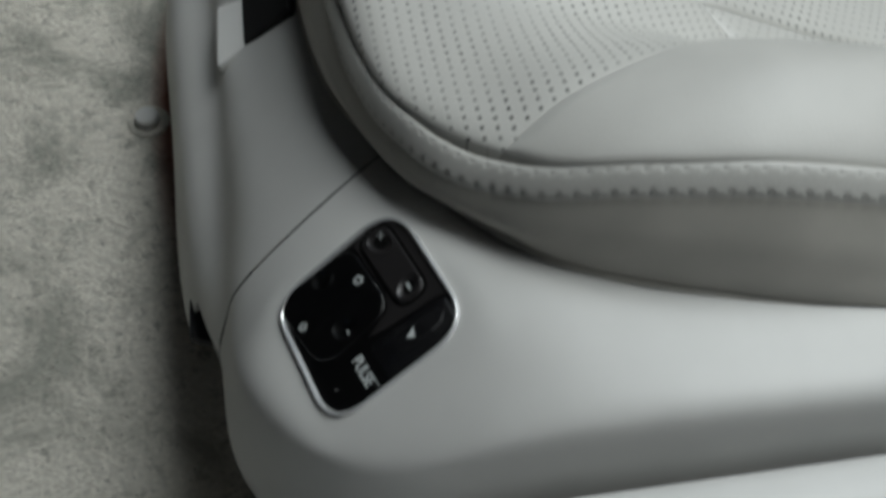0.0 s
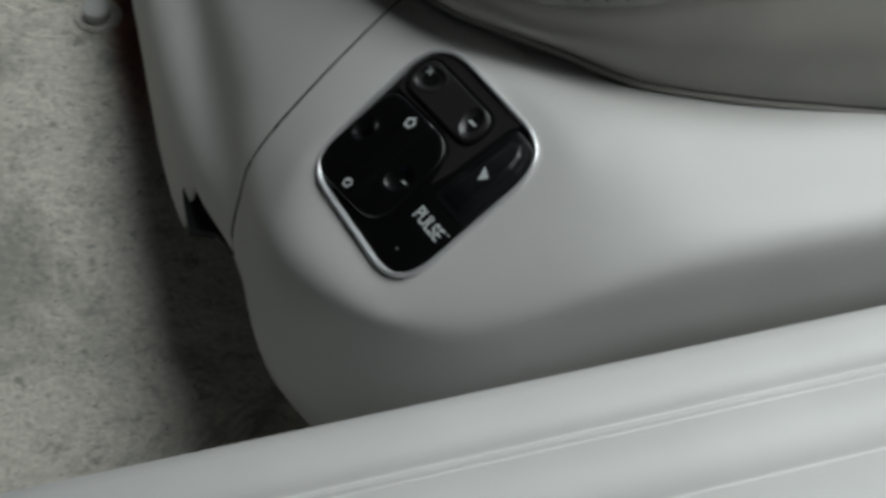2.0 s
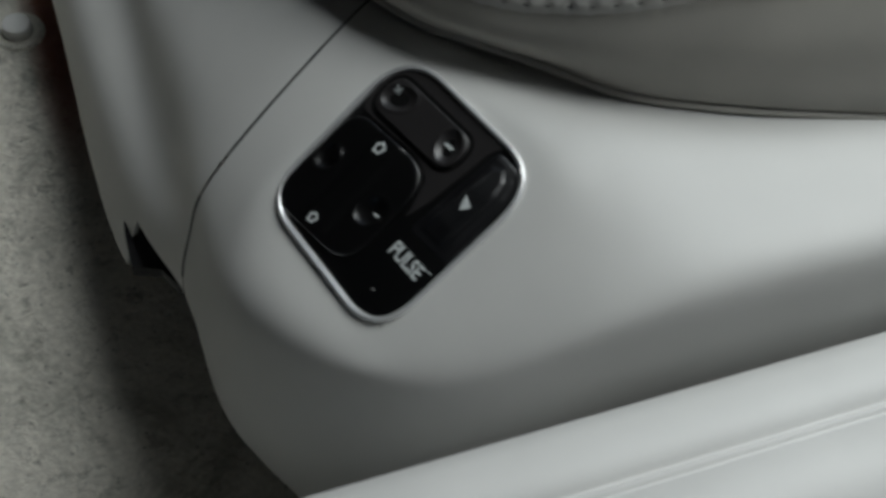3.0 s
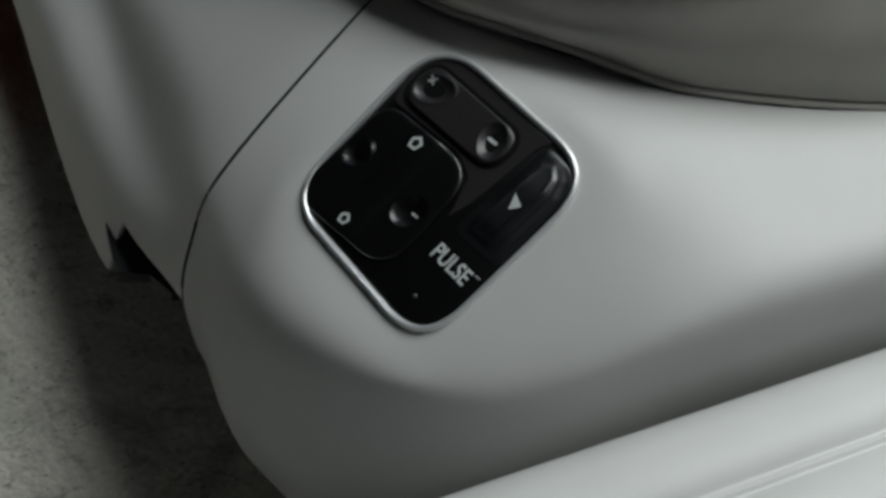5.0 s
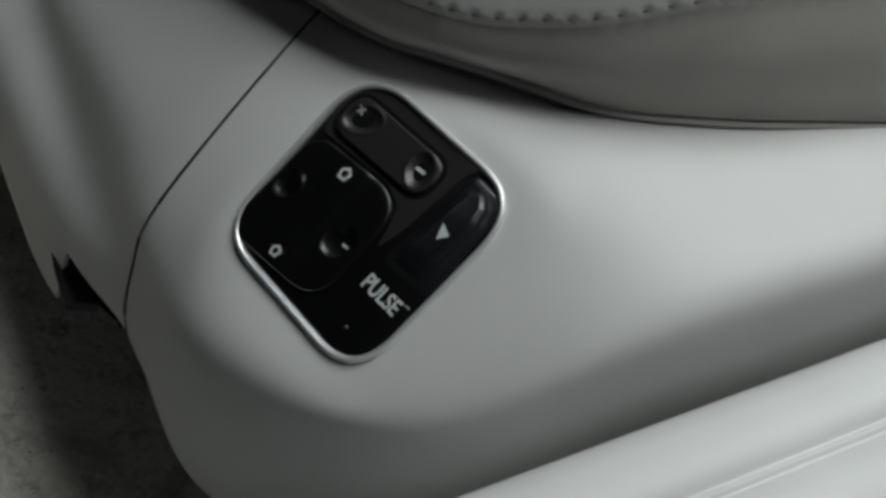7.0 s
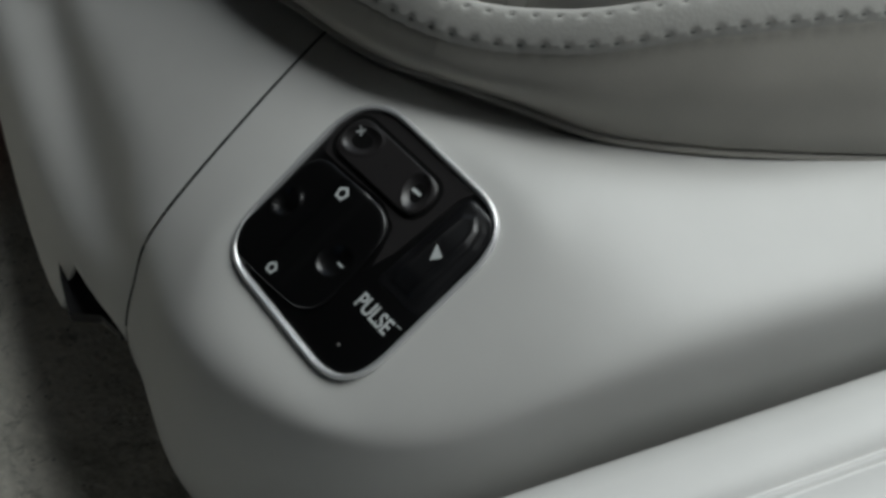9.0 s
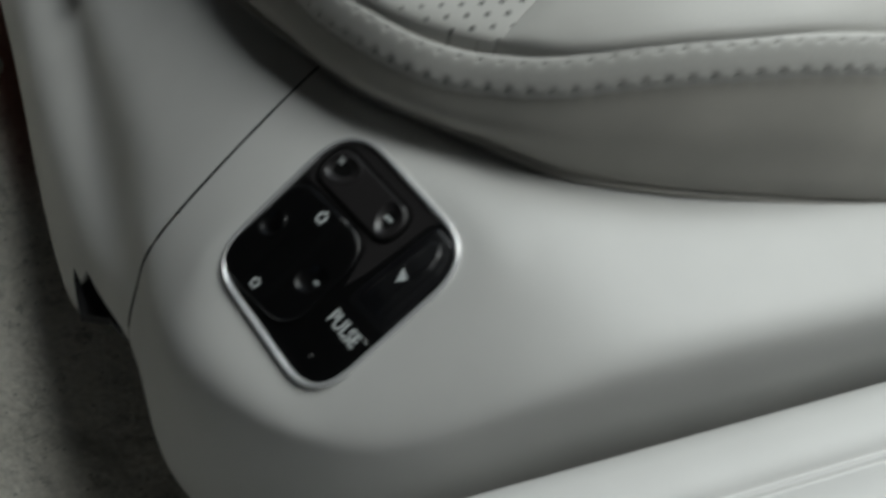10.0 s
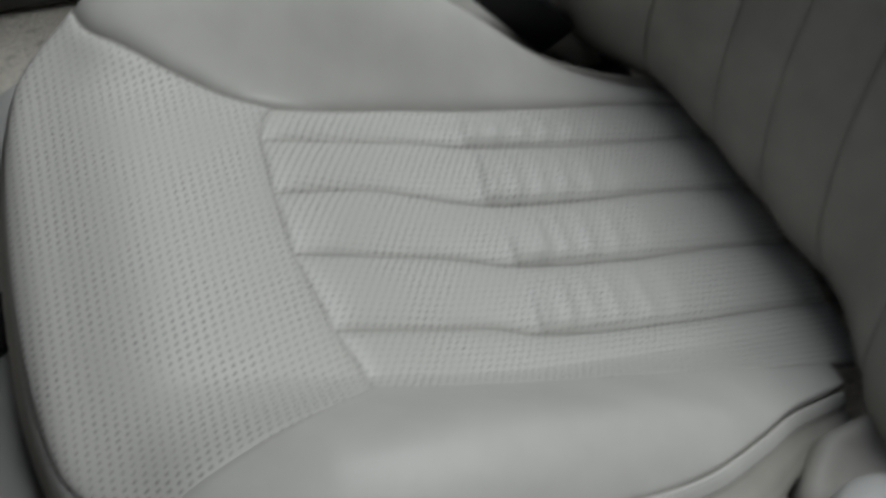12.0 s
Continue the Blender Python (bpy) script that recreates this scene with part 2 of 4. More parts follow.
# stations run from the rear of the outer side, round the front corner, across the front
TRIM = [
    # under the cushion
    [(0.70, 0.02, 0.14), (0.45, 0.005, 0.160), (0.25, 0.005, 0.215), (0.11, 0.025, 0.224), (0.075, 0.05, 0.215), (0.05, 0.085, 0.205), (0.035, 0.118, 0.20), (0.025, 0.16, 0.19), (0.012, 0.26, 0.165), (0.014, 0.38, 0.165), (0.04, 0.50, 0.17)],
    # line of contact
    [(0.70, -0.015, 0.15), (0.45, -0.030, 0.190), (0.25, -0.018, 0.2300), (0.11, 0.004, 0.2345), (0.062, 0.034, 0.2295), (0.038, 0.072, 0.2175), (0.022, 0.106, 0.206), (0.012, 0.15, 0.193), (-0.004, 0.26, 0.165), (-0.004, 0.38, 0.165), (0.02, 0.50, 0.17)],
    # shelf
    [(0.70, -0.035, 0.155), (0.45, -0.042, 0.203), (0.25, -0.038, 0.229), (0.10, -0.02, 0.2335), (0.047, 0.005, 0.2280), (-0.002, 0.046, 0.2050), (-0.014, 0.084, 0.1945), (-0.025, 0.14, 0.172), (-0.034, 0.255, 0.142), (-0.034, 0.38, 0.142), (-0.01, 0.50, 0.147)],
    # start of the rounded edge
    [(0.70, -0.053, 0.1525), (0.45, -0.060, 0.2005), (0.25, -0.059, 0.2262), (0.088, -0.053, 0.2295), (0.003, -0.042, 0.2030), (-0.044, 0.0085, 0.1860), (-0.0515, 0.0665, 0.1685), (-0.0495, 0.13, 0.154), (-0.0530, 0.25, 0.1300), (-0.0530, 0.38, 0.1300), (-0.033, 0.50, 0.135)],
    # end of the rounded edge, bottom of the crease at the front
    [(0.70, -0.060, 0.138), (0.45, -0.066, 0.187), (0.25, -0.065, 0.21), (0.08, -0.060, 0.210), (-0.003, -0.050, 0.184), (-0.0525, 0.001, 0.165), (-0.059, 0.0625, 0.148), (-0.0605, 0.125, 0.1265), (-0.0615, 0.25, 0.112), (-0.0615, 0.38, 0.112), (-0.042, 0.50, 0.117)],
    # wall
    [(0.70, -0.064, 0.10), (0.45, -0.070, 0.12), (0.25, -0.069, 0.13), (0.08, -0.066, 0.13), (-0.014, -0.058, 0.115), (-0.0620, -0.0095, 0.108), (-0.0685, 0.0535, 0.122), (-0.080, 0.120, 0.110), (-0.087, 0.25, 0.099), (-0.087, 0.38, 0.099), (-0.064, 0.50, 0.10)],
    # lower edge
    [(0.70, -0.060, 0.03), (0.45, -0.066, 0.03), (0.25, -0.066, 0.03), (0.08, -0.063, 0.03), (-0.012, -0.050, 0.035), (-0.050, 0.002, 0.045), (-0.064, 0.052, 0.075), (-0.091, 0.112, 0.070), (-0.096, 0.25, 0.066), (-0.096, 0.38, 0.066), (-0.068, 0.50, 0.066)],
]


def inward(g, depth):
    """Adds a turned-in lip along the last row of each station, so that the shell shows its thickness."""
    lip = g[:, -1:].copy()
    mid = np.array([0.25, 0.27, 0.0])
    d = mid - lip
    d[..., 2] = 0
    d /= np.linalg.norm(d, axis=-1, keepdims=True)
    return np.concatenate([g, lip + d * depth * 0.4 + np.array([0, 0, -0.0015]), lip + d * depth], axis=1)


PANEL = [(-0.0340, 0.0400), (0.0267, 0.0675), (0.0498, -0.0038), (-0.0144, -0.0280)]


def softened(g, sigma):
    """Eases the bends of a moulding from its top edge to its lower edge."""
    n = int(3 * sigma)
    w = np.exp(-0.5 * (np.arange(-n, n + 1) / sigma) ** 2)
    w /= w.sum()
    k = g.shape[1]
    head = 2 * g[:, :1] - g[:, n:0:-1]
    tail = 2 * g[:, -1:] - g[:, -2:-n - 2:-1]
    ext = np.concatenate([head, g, tail], axis=1)
    return sum(w[j] * ext[:, j:j + k] for j in range(2 * n + 1))


def seat_panel(g):
    """Moulds a flat bed for the control panel into the shelf."""
    c = np.mean(PANEL, axis=0)
    d = np.zeros(g.shape[:2])
    for a, b in zip(PANEL, PANEL[1:] + PANEL[:1]):
        a, b = np.array(a), np.array(b)
        n = np.array([(b - a)[1], -(b - a)[0]]) / np.linalg.norm(b - a)
        n = n if n @ (a - c) > 0 else -n
        d += np.maximum(0, (g[..., :2] - a) @ n + 0.002) ** 2
    d = np.sqrt(d)
    w = np.exp(-(d / 0.014) ** 2)
    flat = 0.2046 + 0.5 * g[..., 0] + 0.08 * g[..., 1]
    over = flat - g[..., 2]
    g[..., 2] += w * np.where(over < 0, over, over * np.exp(-(over / 0.006) ** 2))
    return g


def notched(g):
    """Cuts the lower edge of the front cover back beside the side panel."""
    out = g.copy()
    for i in range(len(g)):
        col = spline(g[i], np.linspace(0, g.shape[1] - 1, 600))
        y = col[:, 1]
        cut = (y < 0.101) & (col[:, 2] < 0.111 - 0.2 * (y - 0.067)) & (col[:, 0] < -0.06)
        if cut.any():
            out[i] = spline(col[:max(2, int(np.argmax(cut)))], np.linspace(0, max(1, int(np.argmax(cut)) - 1), g.shape[1]))
    return out


def base_trim():
    side = seat_panel(softened(loft(TRIM, 0.80, 5.985, 240, 90), 5.0))
    drop = np.clip((side[..., 0] - 0.45) / 0.05, 0, 1)
    side[..., 2] -= 0.012 * drop ** 2
    part("side_panel", grid_mesh(inward(side, 0.03)), PLASTIC, seat, "smooth pale grey plastic seat side panel")
    front = notched(softened(loft(TRIM, 6.015, 10, 240, 80), 4.4))
    part("front_cover", grid_mesh(inward(front, 0.003)), PLASTIC, seat, "smooth pale grey plastic front cover")
    felt = np.array([(-0.069, 0.068, 0.097), (-0.0745, 0.080, 0.094), (-0.0865, 0.086, 0.092), (-0.0862, 0.104, 0.091), (-0.0835, 0.125, 0.091), (-0.050, 0.125, 0.092), (-0.050, 0.064, 0.097)])
    part("felt_pad", slab([felt - np.array((0, 0, 0.007)), felt]), BLACK_MATT, seat, "black felt in the notch", smooth=False)
    seam = softened(loft(TRIM, 5.97, 6.03, 3, 40), 2.2)
    seam[..., 2] -= 0.003
    seam[..., 0] += 0.001
    part("panel_gap", grid_mesh(seam), BLACK_MATT, seat, "narrow dark gap between the panels")
    # Black block stands in for the shade of the hollow seat base.
    bm = bmesh.new()
    box(bm, -0.03, 0.60, 0.0, 0.52, 0.012, 0.055, 0.01)
    part("hollow_block", bm, BLACK_MATT, seat, "black block added for the shaded hollow under the cushion")


base_trim()

# ---- cushion ----
MID = 0.265
C_X = [0.0, 0.010, 0.020, 0.05, 0.10, 0.15, 0.20, 0.25, 0.30, 0.37, 0.45, 0.585, 0.66]
C_Z = [0.215, 0.238, 0.244, 0.249, 0.251, 0.237, 0.215, 0.190, 0.166, 0.141, 0.122, 0.092, 0.075]
B_X = [0.0, 0.04, 0.07, 0.095, 0.12, 0.20, 0.28, 0.354, 0.416, 0.48, 0.54, 0.60, 0.66]
B_Z = [0.010, 0.014, 0.018, 0.029, 0.041, 0.077, 0.098, 0.098, 0.085, 0.062, 0.036, 0.018, 0.01]
FAR_Z = [0.010, 0.014, 0.014, 0.026, 0.040, 0.068, 0.086, 0.094, 0.085, 0.062, 0.036, 0.018, 0.01]


def smooth_step(x, lo, hi):
    u = np.clip((x - lo) / (hi - lo), 0, 1)
    return u * u * (3 - 2 * u)


def smooth_of(xs, zs, x):
    """A smooth curve through unevenly spaced points."""
    xs, zs = np.asarray(xs, float), np.asarray(zs, float)
    h, d = np.diff(xs), np.diff(zs) / np.diff(xs)
    m = np.concatenate([d[:1], (h[1:] * d[:-1] + h[:-1] * d[1:]) / (h[1:] + h[:-1]), d[-1:]])
    x = np.clip(np.atleast_1d(x), xs[0], xs[-1])
    i = np.clip(np.searchsorted(xs, x) - 1, 0, len(xs) - 2)
    u = (x - xs[i]) / h[i]
    return ((1 + 2 * u) * (1 - u) ** 2 * zs[i] + u * (1 - u) ** 2 * h[i] * m[i] + u ** 2 * (3 - 2 * u) * zs[i + 1] + u ** 2 * (u - 1) * h[i] * m[i + 1])


def height(x, y):
    """The cushion's large form: dished along the middle, with raised side bolsters."""
    inner = np.where(y > MID, 0.134, 0.115)
    v = np.clip((np.abs(y - MID) - inner) / (0.240 - inner), 0, 1.15)
    g = np.where(v < 1, np.sin(v * math.pi / 2) ** 1.25, 1 - (v - 1) ** 2)
    far = np.where(y > MID, 1 - 0.5 * np.clip((x - 0.28) / 0.2, 0, 1), 1)
    w = np.clip((MID - y - 0.115) / 0.098, 0, 1.5)
    crown = np.where(w < 1, 1.06 * np.sin(w * math.pi / 2) ** 1.5, 1.06 - 0.5 * (w - 1) ** 2)
    near = np.clip((x - 0.08) / 0.10, 0, 1) * (y < MID)
    return smooth_of(C_X, C_Z, x) + np.where(y < MID, smooth_of(B_X, B_Z, x), smooth_of(B_X, FAR_Z, x)) * (g + (crown - g) * near) * far


def mirror(ps):
    return [(x + 0.11 * max(0.0, 0.13 - y) * (x < 0.3), MID + (MID - y) * (1 - 0.25 * max(0.0, 0.13 - y))) for x, y in ps]


PIPE_SIDE = [(0.61, 0.092), (0.54, 0.072), (0.485, 0.047), (0.42, 0.022), (0.354, 0.011), (0.28, 0.0085), (0.212, 0.0115), (0.16, 0.018), (0.124, 0.0265), (0.092, 0.038), (0.071, 0.055)]
PIPE_FRONT = [(0.071, 0.055), (0.057, 0.068), (0.042, 0.087), (0.027, 0.117), (0.016, 0.176), (0.011, MID)]
PIPE_FRONT += mirror(PIPE_FRONT[-2::-1])
PIPE_FAR = [(0.61, 0.425), (0.54, 0.436), (0.48, 0.452), (0.42, 0.476), (0.354, 0.497)] + mirror(PIPE_SIDE)[5:]
DIAG = [(0.226, 0.137), (0.200, 0.117), (0.174, 0.101), (0.128, 0.082), (0.096, 0.0695), (0.071, 0.055)]
FAR_DIAG = [(0.2115, 0.392), (0.178, 0.3985), (0.141, 0.413), (0.110, 0.432), (0.088, 0.4495), mirror([DIAG[-1]])[0]]
# the seam between the pleats and the front panel
FRONT_Y = [0.137, 0.157, 0.187, 0.22, 0.253, 0.325, 0.365, 0.380, 0.392]
FRONT_X = [0.226, 0.2215, 0.212, 0.204, 0.1985, 0.1955, 0.198, 0.203, 0.2115]
PLEATS = [
    [(0.226, 0.137), (0.327, 0.134), (0.40, 0.128), (0.47, 0.121), (0.56, 0.116), (0.65, 0.113)],
    [(0.212, 0.187), (0.324, 0.189), (0.377, 0.179), (0.469, 0.175), (0.564, 0.176), (0.65, 0.178)],
    [(0.199, 0.251), (0.312, 0.254), (0.374, 0.244), (0.471, 0.240), (0.558, 0.243), (0.65, 0.243)],
    [(0.196, 0.306), (0.280, 0.318), (0.366, 0.306), (0.443, 0.304), (0.542, 0.308), (0.65, 0.306)],
    [(0.197, 0.357), (0.309, 0.372), (0.372, 0.369), (0.467, 0.366), (0.533, 0.368), (0.65, 0.372)],
    [(0.2115, 0.392), (0.300, 0.404), (0.372, 0.407), (0.467, 0.409), (0.533, 0.411), (0.65, 0.413)],
]


def curve_at(ps, n):
    """n points along a smooth curve through ps, evenly spaced."""
    fine = spline(ps, np.linspace(0, len(ps) - 1, 400))
    d = np.concatenate([[0], np.cumsum(np.linalg.norm(np.diff(fine, axis=0), axis=1))])
    s = np.linspace(0, d[-1], n)
    return np.stack([np.interp(s, d, fine[:, k]) for k in range(fine.shape[1])], axis=1)


def coons(c0, c1, d0, d1):
    n, k = len(c0), len(d0)
    u, v = np.linspace(0, 1, n)[:, None, None], np.linspace(0, 1, k)[None, :, None]
    return ((1 - v) * c0[:, None] + v * c1[:, None] + (1 - u) * d0[None] + u * d1[None]
            - ((1 - u) * (1 - v) * c0[0] + u * (1 - v) * c0[-1] + (1 - u) * v * c1[0] + u * v * c1[-1]))


def puffed(plan, puff, radius, sides, rough=None):
    """Lifts a plan patch onto the cushion, puffed between its seams. sides: seams at u0, u1, v0, v1, plain or (radius, depth)."""
    n, k = plan.shape[:2]
    du = np.concatenate([[0], np.cumsum(np.linalg.norm(np.diff(plan[:, k // 2], axis=0), axis=1))])[:, None] + np.zeros((n, k))
    dv = np.concatenate([np.zeros((n, 1)), np.cumsum(np.linalg.norm(np.diff(plan, axis=1), axis=2), axis=1)], axis=1)
    f = np.ones((n, k))
    for on, d in zip(sides, (du, du[-1:] - du, dv, dv[:, -1:] - dv)):
        if on:
            r, deep = (radius, 1.0) if on == 1 else on
            f *= 1 - deep * np.exp(-np.maximum(d, 0) / r)
    z = height(plan[..., 0].ravel(), plan[..., 1].ravel()).reshape(n, k) + puff * f - puff * 0.55
    if rough is not None:
        z = z + rough(plan[..., 0], plan[..., 1]) * f
    g = np.concatenate([plan, z[..., None]], axis=2)
    return g


def hemmed(g, depth=0.012, flat_start=False):
    """Turns the rim of a patch down into its seams, but for its first side where that one laps over or under."""
    low = np.pad(g, ((0 if flat_start else 1, 1), (1, 1), (0, 0)), mode="edge")
    for a in ((-1,) if flat_start else (0, -1)):
        low[a, :, 2] -= depth
    for a in (0, -1):
        low[:, a, 2] -= depth
    return low


def wrinkles(x, y):
    """Creases across the sat-on part of the cushion."""
    w = np.zeros_like(x)
    for cx, amp, wide, lean in ((0.380, 0.0018, 0.0050, 0.10), (0.402, 0.0024, 0.0060, 0.02), (0.425, 0.0018, 0.0060, 0.05), (0.448, 0.0024, 0.0060, 0.06), (0.475, 0.0018, 0.007, 0.0), (0.505, 0.0012, 0.009, 0.05), (0.232, 0.0012, 0.012, 0.0)):
        wave = np.array([noise.noise(Vector((a * 14, b * 11, cx * 90))) for a, b in zip(x.ravel(), y.ravel())]).reshape(x.shape)
        d = x - (cx + lean * (y - MID) * 0.25 + 0.006 * wave)
        w += amp * np.exp(-(d / wide) ** 2) * (0.8 + 0.5 * wave)
    soft = np.array([noise.noise(Vector((a * 11, b * 11, 1.7))) for a, b in zip(x.ravel(), y.ravel())]).reshape(x.shape)
    # each pleat is pressed in by itself, most along its near seam
    ends = np.array((0.131, 0.179, 0.244, 0.3055, 0.369, 0.42))
    k = np.clip(np.searchsorted(ends, y) - 1, 0, 4)
    v = np.clip((y - ends[k]) / (ends[k + 1] - ends[k]), 0, 1)
    start = np.array((0.372, 0.374, 0.377, 0.369, 0.371))[k] + 0.012 * v
    step = np.array((0.0004, 0.0042, 0.0060, 0.0058, 0.0048))[k] / (1 + np.exp(-(x - start) / (0.0013 + 0.002 * v)))
    step = step * np.exp(-np.maximum(0, x - start - 0.004) / 0.075)
    strong = np.array((0.15, 1.2, 1.65, 1.6, 1.3))[k] * (1 - 0.35 * v)
    return w * strong + step * (1 - 0.45 * v) + 0.0010 * soft


def gentle(x, y):
    return 0.0004 * np.array([noise.noise(Vector((a * 9, b * 9, 4.1))) for a, b in zip(x.ravel(), y.ravel())]).reshape(x.shape)


def crest(x, y):
    """The bolster rounds off gently towards the seam along the edge band."""
    ps = np.array(PIPE_SIDE[::-1])
    d = y - np.interp(x, ps[:, 0], ps[:, 1])
    return gentle(x, y) - 0.0055 * np.exp(-np.maximum(d, 0) / 0.020) * np.clip((x - 0.06) / 0.03, 0, 1) * np.clip((0.56 - x) / 0.1, 0, 1)


def hole_uv(g, pitch_x, pitch_y, rows_along_x):
    """Texture places that set the pitch of the staggered perforations."""
    a, b = g[..., 0] / pitch_x, g[..., 1] / pitch_y
    return np.stack([a, b] if rows_along_x else [b, a], axis=2) + 40.0


def cushion():
    for a, b in zip(PLEATS, PLEATS[1:]):
        c0, c1 = curve_at(a, 240), curve_at(b, 240)
        v = np.linspace(0, 1, 26)[:, None]
        front = c0[0] * (1 - v) + c1[0] * v
        mid_y = front[:, 1]
        front = np.stack([smooth_of(FRONT_Y, FRONT_X, mid_y), mid_y], axis=1)
        front[0], front[-1] = c0[0], c1[0]
        g = hemmed(puffed(coons(c0, c1, front, c0[-1] * (1 - v) + c1[-1] * v), 0.0065, 0.0075, (1, 0, (0.008, 0.35) if a is PLEATS[0] else 1, 1), wrinkles))
        part("cushion_pleat", grid_mesh(g, hole_uv(g, *PLEAT_PITCH, True)), LEATHER_PLEAT, seat, "perforated leather pleat with pressed-in creases")
    # perforated front of the cushion, between the two slanting seams
    ys = np.linspace(FRONT_Y[0], FRONT_Y[-1], 90)
    back = np.stack([smooth_of(FRONT_Y, FRONT_X, ys), ys], axis=1)
    g = hemmed(puffed(coons(back, curve_at(PIPE_FRONT, 90), curve_at(DIAG, 60), curve_at(FAR_DIAG, 60)), 0.0040, 0.005, ((0.006, 0.70), 1, 1, 1), gentle), flat_start=True)
    part("thigh_panel", grid_mesh(g, hole_uv(g, *THIGH_PITCH[::-1], False)), LEATHER_THIGH, seat, "perforated pale grey leather front of the cushion")
    for flip in (False, True):
        inner, outer = curve_at(PLEATS[-1 if flip else 0][:-1] + [(0.61, 0.413 if flip else 0.114)], 110), curve_at((PIPE_FAR if flip else PIPE_SIDE)[::-1], 110)
        v = np.linspace(0, 1, 50)[:, None]
        diag = curve_at([tuple(inner[0])] + (FAR_DIAG if flip else DIAG)[1:], 50)
        if not flip:
            diag += np.array((-0.0005, 0.0009)) * np.sin(np.linspace(0, math.pi, 50))[:, None] ** 0.5
        g = puffed(coons(inner, outer, diag, inner[-1] * (1 - v) + outer[-1] * v), 0.0075, 0.005, (1, 0, 1, 1) if flip else ((0.0028, 0.55), 0, (0.008, 0.35), (0.0015, 0.4)), gentle if flip else crest)
        if flip:
            g = g[:, ::-1]
        part("side_bolster", grid_mesh(hemmed(g, flat_start=not flip)), LEATHER, seat, "smooth pale grey leather bolster")


cushion()

SKIRT_LOW = [(0.61, 0.064, 0.085), (0.54, 0.036, 0.105), (0.485, 0.004, 0.142), (0.43, -0.022, 0.186), (0.354, -0.0345, 0.213), (0.28, -0.0292, 0.225), (0.205, -0.0200, 0.232),
             (0.15, -0.0062, 0.235), (0.116, 0.0062, 0.2345), (0.0885, 0.0213, 0.2320), (0.0664, 0.0428, 0.2298), (0.0512, 0.0658, 0.2208), (0.0366, 0.0856, 0.2145), (0.0230, 0.1180, 0.206), (0.005, 0.172, 0.192), (-0.003, MID, 0.168)]
SKIRT_LOW += [(x, 2 * MID - y, z) for x, y, z in SKIRT_LOW[-2:4:-1]] + [(0.354, 0.515, 0.19), (0.42, 0.492, 0.15), (0.48, 0.466, 0.12), (0.54, 0.449, 0.10), (0.61, 0.437, 0.085)]
PIPE = PIPE_SIDE + PIPE_FRONT[1:] + PIPE_FAR[-2::-1]


def outward(ps):
    """Unit normals in plan that point away from the cushion."""
    t = np.gradient(ps[:, :2], axis=0)
    n = np.stack([-t[:, 1], t[:, 0]], axis=1)
    n /= np.linalg.norm(n, axis=1, keepdims=True)
    return np.concatenate([n, np.zeros((len(n), 1))], axis=1) * -1


STITCH = 0.0076


